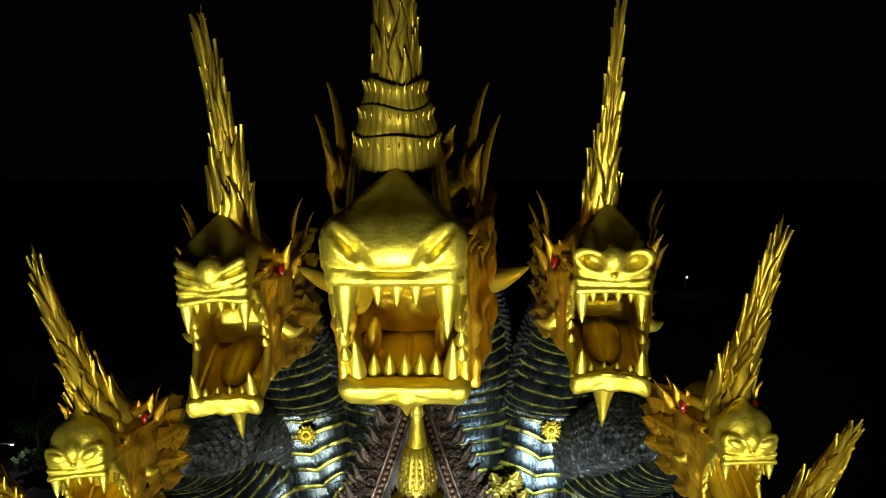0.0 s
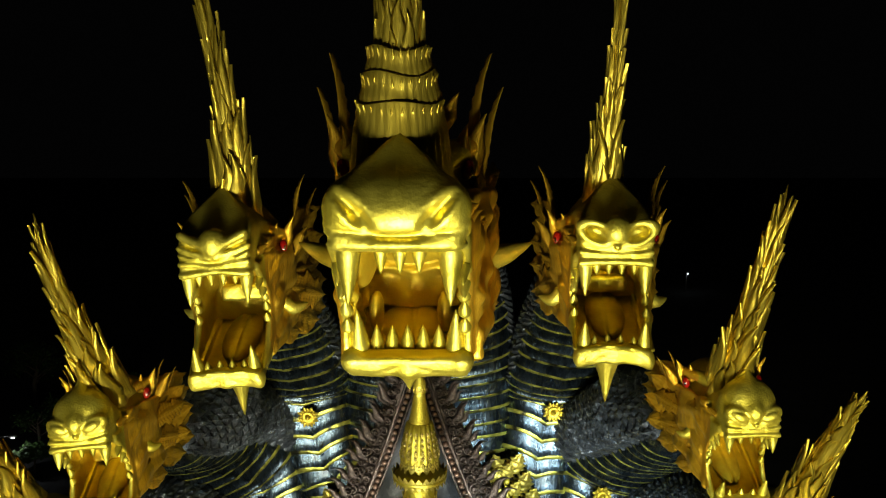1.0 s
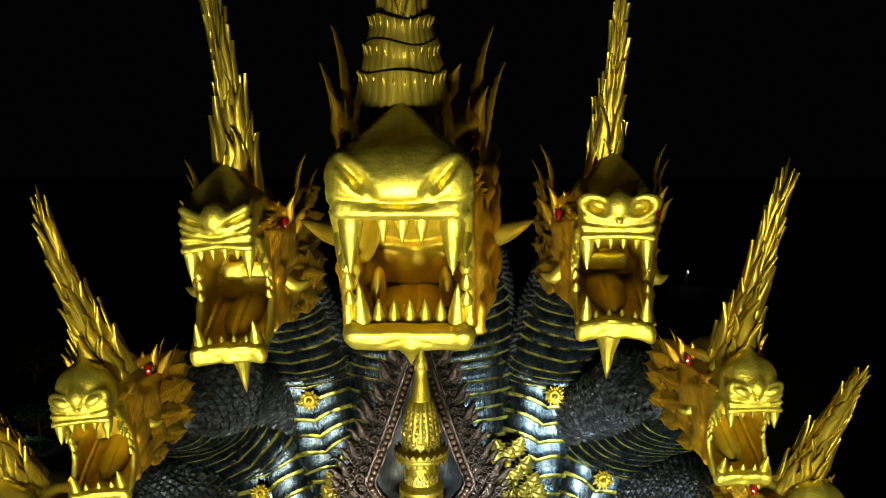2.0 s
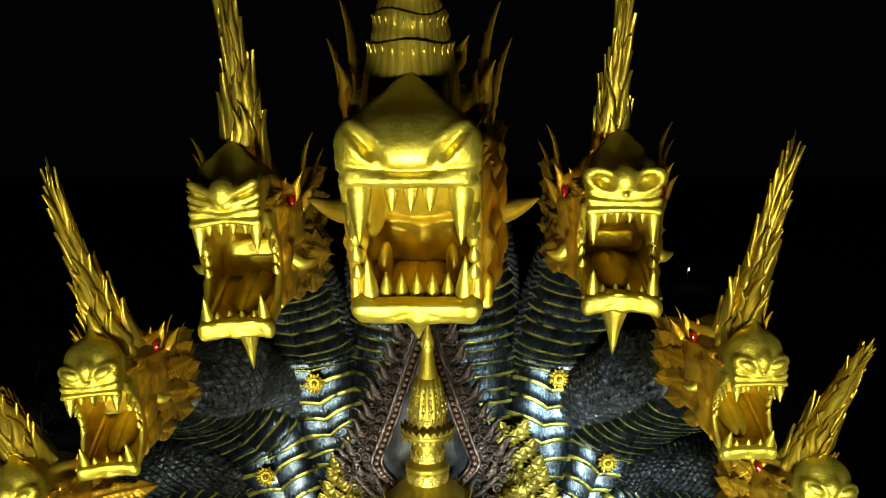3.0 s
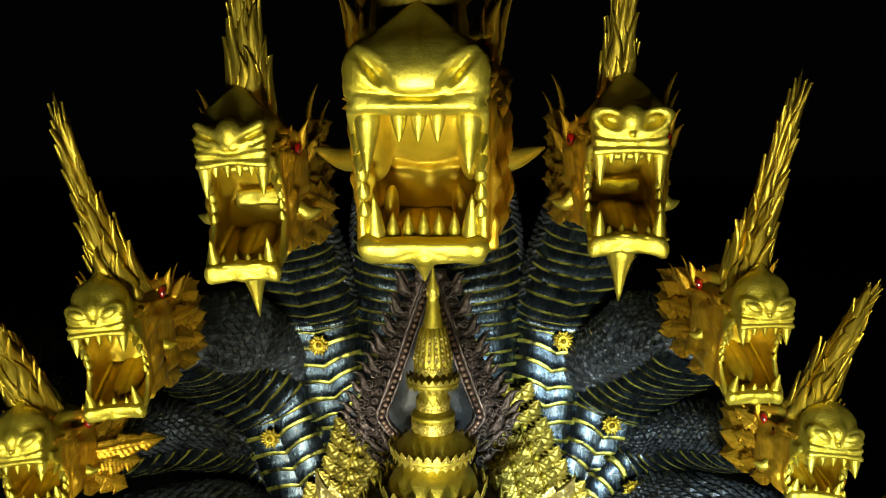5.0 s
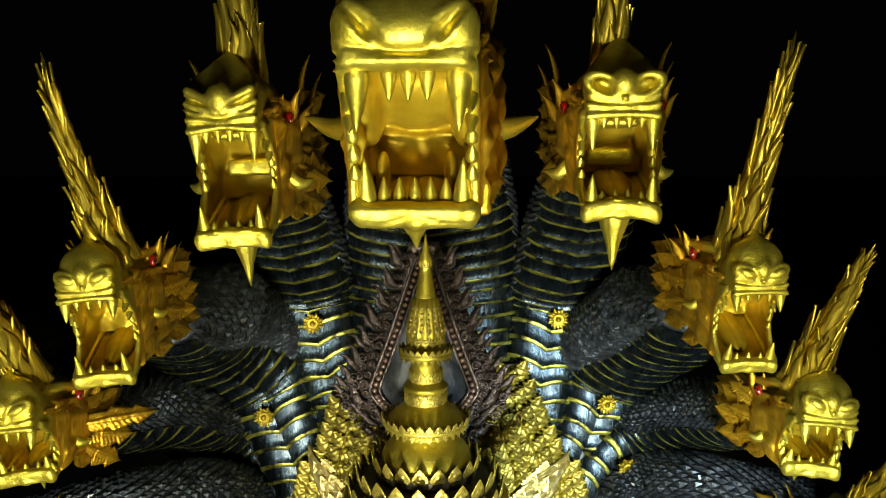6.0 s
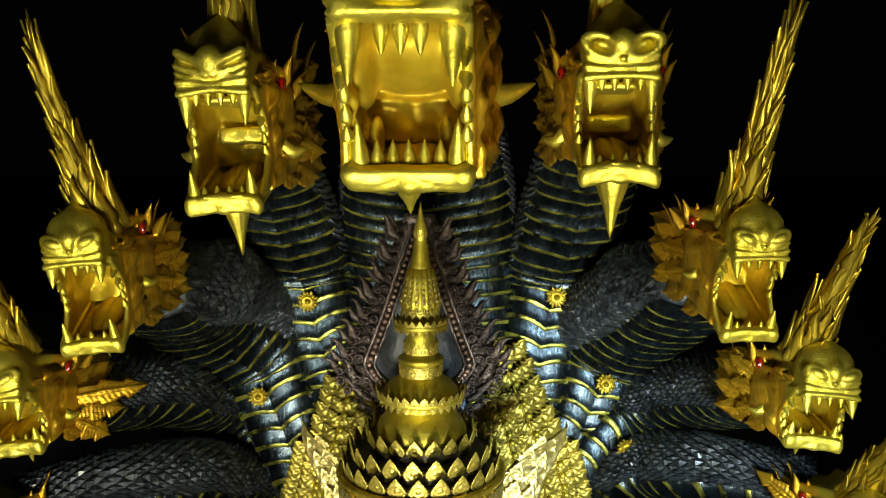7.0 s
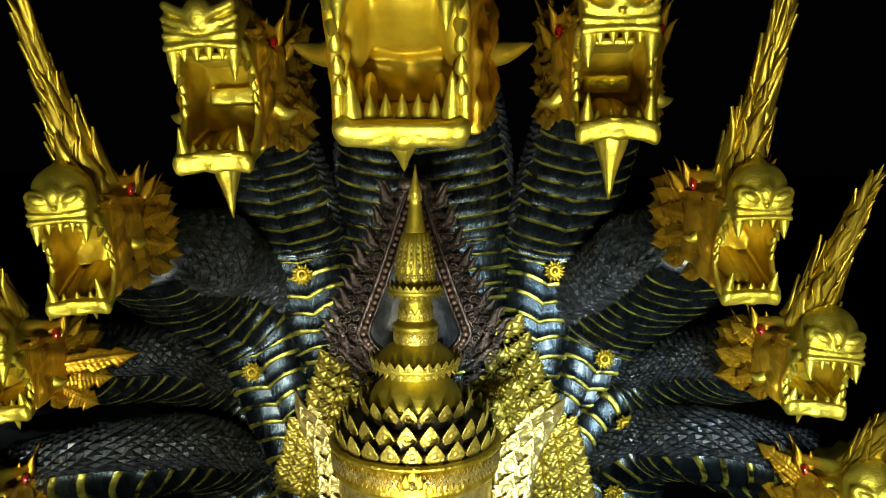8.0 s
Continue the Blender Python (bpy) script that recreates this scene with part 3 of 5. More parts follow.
    for s in (-1, 1):
        p, ln2 = smooth_path([(a * s, b, c) for a, b, c in k["tusk"][:3]], 9)
        v, fc = tube(p, [k["tusk"][3] * q for q in (0.9, 1.12, 1.05, 1.0, 0.92, 0.8, 0.6, 0.38, 0.06)], 12)
        out["tusk"][s] = mesh_of("tusk", v, fc, GOLD)
    eye = ball_mesh("eye", 0.075, 0.075, 0.125, RED)
    out["eye"], out["pupil"] = eye, ball_mesh("pupil", 0.03, 0.02, 0.06, PUPIL, 6, 10)
    long, thick, back = {"great": (0.035, 0.105, 0.14), "middle": (0.125, 0.20, 0.72), "long": (0.110, 0.17, 0.66)}.get(style, (0.055, 0.12, 0.55))
    b = on(0, back, -0.20)
    v, fc = tube([b + np.array([0, 0.02 * i, 0.06 - long * i]) for i in range(9)], [thick * q for q in (1.0, 1.12, 1.05, 0.86, 0.64, 0.45, 0.32, 0.20, 0.03)], 30, True, 0.06, 10)
    if not k["broad"]:
        v2, f2 = surface(lambda x, y, z: s_min(s_box(x, y, z, (0, 1.56, -0.46 if k["drop"] > 1 and k["rec"] < 0.3 else -0.12), (0.33, 0.14, 0.12 if k["rec"] < 0.3 else 0.06), 0.06) + 0.012 * np.sin(21 * x) * np.sin(17 * z), s_box(x, y, z, (0, 0.95, -0.03), (0.27, 0.34, 0.05), 0.04), 0.03), (-0.5, 0.4, -0.8), (0.5, 1.9, 0.2), 0.03)
        out["palate"] = big_mesh("palate", v2, f2, GOLD)
    out["goatee"] = mesh_of("goatee", v, fc, GOLD)
    FORMS[style] = out
    return out


def naga_head(root, base, style, origin, size, yaw, pitch, roll, spine, seed=0):
    """The head's parts, set on the neck's root."""
    rnd = random.Random(seed)
    k, forms = STYLES[style], head_forms(style)
    m = Matrix.Translation(origin) @ Euler((radians(pitch), 0, radians(yaw))).to_matrix().to_4x4() @ pose(0, 0, 0, 0, roll, 0) @ Matrix.Scale(size, 4)
    h = Matrix.Translation(-Vector(base)) @ m
    skull = piece("skull", forms["skull"], root, h)
    jaw = piece("lower_jaw", forms["lower_jaw"], root, h)
    if "palate" in forms:
        piece("palate", forms["palate"], skull, None, "ridged gold palate")
    piece("tongue", forms["tongue"], jaw, None, "gold tongue with amber bounce light in its colour")
    for name, me in forms["teeth"]:
        piece(name, me, jaw if name.startswith("lower") else skull)
    piece("goatee", forms["goatee"], jaw, None, "fluted gold chin tuft")
    ex, ey, ez = k["eye"]
    f, dr, ln = jaw_frame(k)
    for s in (-1, 1):
        piece("tusk", forms["tusk"][s], skull)
        e = piece("eye", forms["eye"], root, h @ Matrix.Translation((s * (ex + (-0.02 if k["broad"] else 0.02)), ey, ez)) @ pose(0, 0, 0, 0, 12 * s, 0) @ Matrix.Scale(0.72 if k["broad"] else 0.9, 4), "deep red glass eye")
        piece("pupil", forms["pupil"], e, Matrix.Translation((s * 0.03, -0.045, 0)))
        # flames of the brow and ear
        eb, ed, el = k["ear"]
        piece("ear_flame", FLAME, skull, orient((s * eb[0], eb[1], eb[2]), (s * ed[0] - (0.06 if k["broad"] and s < 0 else 0) * s, ed[1], ed[2]), (s * 0.5, -1, 0), el, (0.30 if k["broad"] else 0.36) * s))
        piece("ear_flame", FLAME, skull, orient((s * (eb[0] + 0.10), eb[1] + 0.30, eb[2] - 0.15), (s * (ed[0] + 0.05), ed[1] + 0.15, ed[2]), (s * 0.5, -1, 0), el * 0.95, (0.26 if k["broad"] else 0.34) * s))
        piece("ear_flame", FRILL, skull, orient((s * (ex + 0.02), ey + 0.12, ez - 0.05), (s * (0.08 if k["broad"] else 0.22), 0.05, 1.0), (s * 0.5, -1, 0), 0.50, 0.62 * s))
        piece("ear_flame", FRILL, skull, orient((s * (ex - 0.08), ey - 0.02, ez + 0.02), (s * 0.05, 0.0, 1.0), (s * 0.4, -1, 0.2), 0.34, 0.7 * s))
        if not k["broad"]:
            piece("ear_flame", FRILL, skull, orient((s * (ex + 0.10), ey + 0.34, ez - 0.15), (s * 0.4, 0.35, 1.0), (s * 0.6, -1, 0), 0.46, 0.7 * s))
        # the mane of the cheek: rows of flame leaves that lie back along it
        slope = 0.15 if k["broad"] else 0.18
        for row, (y0, n, span) in enumerate(((1.25, 3, 0.60), (1.80, 4, 0.72), (2.24, 5, 0.66))):
            low = max(f[1] + (y0 - f[0]) * dr[1] / max(dr[0], 0.2), f[1]) - 0.04
            for i in range(n):
                t = i / (n - 1)
                top = 0.34 if y0 > 1.6 or k["broad"] else -0.02
                zc = low + (top - low) * t + rnd.uniform(-0.05, 0.05)
                if y0 < float(front_edge(np.array(zc), k)) + 0.1:
                    continue
                b = (s * (float(mane_x(np.array(y0), k, s)) + 0.012), y0, zc)
                d = (s * (slope + (0.0 if k["broad"] else 0.05 + 0.05 * row)), 0.9, (0.5 if k["broad"] else 0.75) * (t - 0.40) + rnd.uniform(-0.08, 0.08))
                piece("cheek_frill", SWEEP, skull, orient(b, d, (s * 1, -0.16, 0.0), span * (0.75 if k["broad"] else 1.0) * rnd.uniform(0.88, 1.12), s * rnd.uniform(1.0, 1.25)))
        for tip, wide in FINS.get(seed, ()):
            if tip[0] * s > 0:
                b0 = Vector((s * 0.66, 1.55, tip[2] * 0.45 - 0.1))
                d0 = Vector(tip) - b0
                piece("cheek_fin", FIN, skull, orient(b0, d0, (s * 0.5, -1, 0.1), d0.length, wide * s))
        if style in ("outer", "low"):
            for fz, fu, fl in ((-0.15, 0.22, 0.62), (0.15, 0.55, 0.56), (-0.42, -0.12, 0.52)):
                piece("cheek_fin", SWEEP, skull, orient((s * 0.74, 1.98, fz), (s * 0.66, 0.7, fu), (s * 0.7, -1, 0.1), fl, 1.15 * s))
        # leaf folds along the muzzle's side
        for i in range(4):
            b = (s * (0.47 + 0.03 * i), 0.50 + 0.16 * i, 0.22 - 0.02 * i)
            piece("muzzle_leaf", FRILL, skull, orient(b, (s * 0.25, 0.8, 0.35 - 0.15 * i), (s * 1, -0.4, 0.2), 0.24, 0.9 * s))
    # the crest: a fluted core with tiers of leaves, along the spine
    inv = m.inverted()
    keys = [(*(inv @ Vector(p[:3])), p[3] / size) for p in spine]
    great = style == "great"
    if not great:
        keys = [(*q[:3], q[3] * grow) for q, grow in zip(keys, (1.75, 1.35, 1.1, 1.0, 1.0, 1.0))]
    pts, ln = smooth_path(keys, 40)
    v, fc = tube(pts[:, :3], pts[:, 3] * 0.95, 54, True, 0.09, 9)
    spire = piece("crest_spire", mesh_of("crest_spire", v, fc, CARVED), root, h)

    def around(t):
        j = min(int(t * 39), 37)
        tan = Vector(pts[j + 2, :3] - pts[j, :3]).normalized()
        r1 = (Vector((1, 0, 0)) - tan * tan.x).normalized()
        return Vector(pts[j, :3]), pts[j, 3], tan, r1, tan.cross(r1)

    start = 0.0
    if great:
        piece("ear_flame", FRILL, skull, orient((0.31, 0.80, 0.86), (0.30, 0.0, 1.0), (0.3, -1, 0), 0.30, 0.7))
        # flaring fluted cups, each rising out of the one below, with a fringe of small teeth
        start = 0.35
        for t0, t1, full, grow in ((0.0, 0.245, 1.10, 0.06), (0.18, 0.325, 1.10, 0.06), (0.27, 0.39, 1.09, 0.06)):
            v, fc, sides = [], [], 96
            rows = [(u / 8, full + grow * (u / 8) ** 3) for u in range(9)] + [(1.02, full + grow * 0.8), (0.985, full + grow * 0.1)]
            for u, wide in rows:
                c, r, tan, r1, r2 = around(t0 + (t1 - t0) * u)
                c = c + tan * ((t0 + (t1 - t0) * u) * 39 % 1.0) * ln / 39
                for q in range(sides):
                    a = 2 * math.pi * q / sides
                    rr = r * wide * (1 + 0.018 * math.cos(a * 32))
                    v.append(c + (r1 * math.cos(a) + r2 * math.sin(a)) * rr + tan * 0.022 * math.sin(a * 3 + 9 * t0))
            for i in range(len(rows) - 1):
                for q in range(sides):
                    w = (q + 1) % sides
                    fc.append((i * sides + q, i * sides + w, (i + 1) * sides + w, (i + 1) * sides + q))
            cup = piece("crest_cup", mesh_of("crest_cup", v, fc, CARVED), root, h, "fluted gold crest collar")
            c, r, tan, r1, r2 = around(t1)
            for q in range(26):
                a = 2 * math.pi * q / 26
                o = r1 * math.cos(a) + r2 * math.sin(a)
                piece("crest_tooth", TIP, cup, orient(c + o * r * (full + grow) - tan * ln * 0.026, tan * 0.8 + o * 0.10, o, ln * 0.034, 0.8))
    # long flowing strands above, whose tips step outwards
    tiers = 11
    for i in range(tiers):
        t = start + (0.84 - start) * (i / tiers) ** 1.05
        c, r, tan, r1, r2 = around(t)
        n = 7 if i < 4 else (6 if i < 8 else 4)
        turn = rnd.uniform(0, 1)
        for q in range(n):
            a = 2 * math.pi * (q + turn + rnd.uniform(-0.15, 0.15)) / n
            o = r1 * math.cos(a) + r2 * math.sin(a)
            long = ln * (0.84 - start) / tiers * rnd.uniform(2.4, 4.2)
            long = min(long, ln * (1.0 - t) * 0.9)
            d = tan + o * (rnd.uniform(-0.01, 0.035) - 0.40 * r / max(ln, 0.1))
            w = 1.5 * r * math.sin(math.pi / n) / (0.16 * long)
            piece("crest_leaf", STRAND, spire, orient(c + o * r * 0.84, d, o, long, min(w, 1.3) * rnd.choice((-1, 1))))
            if i in (1, 3, 5) and q == 1:
                piece("crest_knob", KNOB, spire, Matrix.Translation(c + o * r * 0.98 + tan * long * 0.25) @ Matrix.Scale(r * 0.75, 4))


# style, nose, size, yaw, pitch, roll, crest
HEADS = [
    ("great", (-0.62, 8.70, 15.60), 1.80, -1.0, 0, 0,
     [(-0.62, 10.15, 16.5, 0.66), (-0.62, 9.95, 17.35, 0.52), (-0.62, 9.75, 18.1, 0.36), (-0.61, 9.6, 18.95, 0.24), (-0.60, 9.5, 19.8, 0.14), (-0.60, 9.45, 20.9, 0.02)]),
    ("long", (-3.61, 11.20, 14.97), 1.22, 2, 0, -3,
     [(-3.60, 12.6, 15.7, 0.265), (-3.60, 12.4, 16.7, 0.185), (-3.66, 12.2, 17.7, 0.135), (-3.78, 12.1, 18.6, 0.085), (-3.86, 12.0, 19.15, 0.05), (-3.87, 12.0, 19.7, 0.006)]),
    ("middle", (2.60, 10.96, 15.17), 1.23, -6, 0, 0,
     [(2.62, 12.2, 16.1, 0.200), (2.62, 12.0, 16.9, 0.125), (2.64, 11.8, 17.6, 0.075), (2.66, 11.6, 18.5, 0.052), (2.68, 11.5, 19.1, 0.036), (2.70, 11.5, 19.8, 0.006)]),
    ("outer", (-5.58, 10.62, 12.38), 0.95, 4, -4, -5,
     [(-5.55, 11.7, 12.9, 0.241), (-5.62, 11.3, 13.6, 0.161), (-5.68, 10.9, 14.3, 0.126), (-5.70, 10.5, 15.0, 0.085), (-5.73, 10.3, 15.5, 0.060), (-5.79, 10.2, 16.0, 0.006)]),
    ("outer", (4.86, 11.05, 12.42), 0.94, 1, 1, -1,
     [(4.80, 12.1, 12.9, 0.241), (4.78, 11.7, 13.6, 0.184), (4.82, 11.3, 14.4, 0.143), (4.88, 11.0, 15.2, 0.09), (4.94, 10.8, 15.8, 0.055), (5.01, 10.7, 16.4, 0.006)]),
    ("low", (-7.38, 11.3, 10.05), 1.0, 5, -12, -6,
     [(-7.55, 12.4, 10.6, 0.258), (-7.6, 12.0, 11.4, 0.195), (-7.65, 11.5, 12.2, 0.143), (-7.7, 11.1, 12.8, 0.086), (-7.72, 10.8, 13.3, 0.006)]),
    ("low", (6.26, 11.40, 10.15), 0.98, -2, -12, 5,
     [(6.25, 12.4, 10.6, 0.258), (6.28, 12.0, 11.4, 0.172), (6.36, 11.6, 12.1, 0.138), (6.38, 11.2, 12.7, 0.080), (6.42, 10.8, 13.25, 0.006)]),
    ("low", (-8.3, 11.9, 6.95), 1.05, 14, -10, -6,
     [(-8.95, 13.0, 7.2, 0.258), (-9.05, 12.6, 8.0, 0.195), (-9.2, 12.2, 8.7, 0.138), (-9.35, 11.8, 9.4, 0.011)]),
    ("low", (7.45, 11.9, 7.22), 1.05, -5, -10, 6,
     [(7.65, 13.0, 7.6, 0.258), (7.72, 12.6, 8.4, 0.195), (7.85, 12.2, 9.1, 0.138), (8.0, 11.8, 9.8, 0.011)]),
]

# ---- necks ----
def naga(label, keys, pitch_rows, wrap, fold, head, seed, first=0.30):
    """A neck along keys (x, y, z, radius, belly direction), with two columns of belly plates and a skin of scales.
    wrap: the angle to which the plates reach; fold: the height and side at which their edge flares into a corner, and the swell of the back beyond it."""
    n = 110
    p, ln = smooth_path(keys, n)
    p[:, :3] -= np.array(keys[0][:3], float)
    base = np.array(keys[0][:3], float)
    root = thing("naga_serpent", label, "dragon", "naga serpents", at=Matrix.Translation(base))
    naga_head(root, base, *head, seed=seed)
    tan = np.gradient(p[:, :3], axis=0)
    tan /= np.linalg.norm(tan, axis=1)[:, None]
    bel = p[:, 4:7] - tan * (p[:, 4:7] * tan).sum(1)[:, None]
    bel /= np.linalg.norm(bel, axis=1)[:, None]
    sid = np.cross(tan, bel)
    lim = radians(wrap)
    corner = ln * int(np.argmin(abs(p[:, 2] + base[2] - fold[0]))) / (n - 1)

    def on(s, a, lift=0.0):
        """The point of the skin s metres along, at the angle a from the belly's middle."""
        q = np.clip(s / ln, 0, 1) * (n - 1)
        i = min(int(q), n - 2)
        w = q - i
        c, r = p[i, :3] * (1 - w) + p[i + 1, :3] * w, p[i, 3] * (1 - w) + p[i + 1, 3] * w
        b, d = bel[i] * (1 - w) + bel[i + 1] * w, sid[i] * (1 - w) + sid[i + 1] * w
        ca, sa = math.cos(a), math.sin(a)
        front = 0.58 * max(ca, 0.0) ** 0.6 if ca > 0 else ca
        turn = (a + math.pi) % (2 * math.pi) - math.pi
        if fold[2] and turn * fold[1] < 0 and abs(turn) > lim:
            rise = min(max((s - corner + 0.9) / 1.2, 0), 1) * min(max((ln - s) / 1.6, 0), 1)
            lift += fold[2] * rise * math.sin(math.pi * (abs(turn) - lim) / (math.pi - lim)) ** 0.8
        return c + (r * front + lift * ca) * b + (r + lift) * sa * d

    v, f = [], []
    sides = 28
    for i in range(n):
        for j in range(sides):
            v.append(on(ln * i / (n - 1), 2 * math.pi * j / sides, -0.03))
    for i in range(n - 1):
        for j in range(sides):
            k = (j + 1) % sides
            f.append((i * sides + j, (i + 1) * sides + j, (i + 1) * sides + k, i * sides + k))
    f += [tuple(range(sides)), tuple((n - 1) * sides + j for j in range(sides))[::-1]]
    piece("skin", mesh_of("skin", v, f, SCALE), root)
    # belly plates: each overlaps the one below; its lower rim is painted gold
    rnd = random.Random(40 + seed)
    rows = int((ln * (1 - first)) / pitch_rows)
    for i in range(rows):
        s0 = ln * first + i * pitch_rows
        for half in (-1, 1):
            v, f, pk = [], [], []
            cols = 9
            sag, tilt, rise = rnd.uniform(0.02, 0.07), rnd.uniform(-0.035, 0.035), rnd.uniform(-0.012, 0.02)
            flare = 0.24 * math.exp(-((s0 - corner) / 0.34) ** 2) if half == fold[1] else 0.0
            for c in range(cols):
                t = c / (cols - 1)
                a = half * (0.002 + (lim - 0.002) * t)
                dip = -0.11 * math.exp(-(t / 0.16) ** 1.3) + sag * math.sin(math.pi * t) - 0.04 * t ** 4 + tilt * t + flare * 0.6 * t ** 4
                dome = 0.045 * math.sin(math.pi * min(t * 1.02, 1)) + 0.012 + rise + flare * t ** 5
                for u, lift in ((-0.02, -0.02), (-0.01, 0.042), (0.02, 0.060), (0.100, 0.058), (0.125, 0.036), (pitch_rows * 0.6, 0.012), (pitch_rows * 1.12, -0.03)):
                    v.append(on(s0 + dip + u, a, lift + dome))
            for c in range(cols - 1):
                for u in range(6):
                    q = (c * 7 + u, c * 7 + u + 1, (c + 1) * 7 + u + 1, (c + 1) * 7 + u)
                    f.append(q if half < 0 else q[::-1])
                    pk.append(1 if u in (0, 1, 2) else 0)
            piece("belly_plate", mesh_of("belly_plate", v, f, [LACQUER, EDGE], True, pk), root)
    # scales over flanks and back, joined
    v, f = [], []
    w = 0.19
    lines = int(ln * (1 - first * 0.8) / (w * 0.62))
    for i in range(lines):
        s = ln * first * 0.8 + i * w * 0.62
        r = p[min(int(s / ln * (n - 1)), n - 1), 3]
        m = max(int((2 * math.pi - 2 * lim) * r / w), 4)
        da = (2 * math.pi - 2 * lim) / m
        for j in range(m + 1):
            a = lim + da * (j + 0.5 * (i % 2) - 0.25)
            k = len(v)
            h = 0.042 + 0.03 * noise.noise((s * 3, a * 5, r)) + rnd.uniform(-0.012, 0.016)
            sk = rnd.uniform(-0.16, 0.16) * da
            v += [on(s - w * 0.62, a + sk, h), on(s, a - da * 0.52, 0.0), on(s + w * 0.62, a, -0.03), on(s, a + da * 0.52, 0.0), on(s - w * 0.1, a + sk, h + 0.022)]
            f += [(k, k + 1, k + 4), (k + 1, k + 2, k + 4), (k + 2, k + 3, k + 4), (k + 3, k, k + 4)]
    sc = piece("scaled_hide", mesh_of("scaled_hide", v, f, SCALE, False), root)
    sc["kind"] = "stuff"
    return root


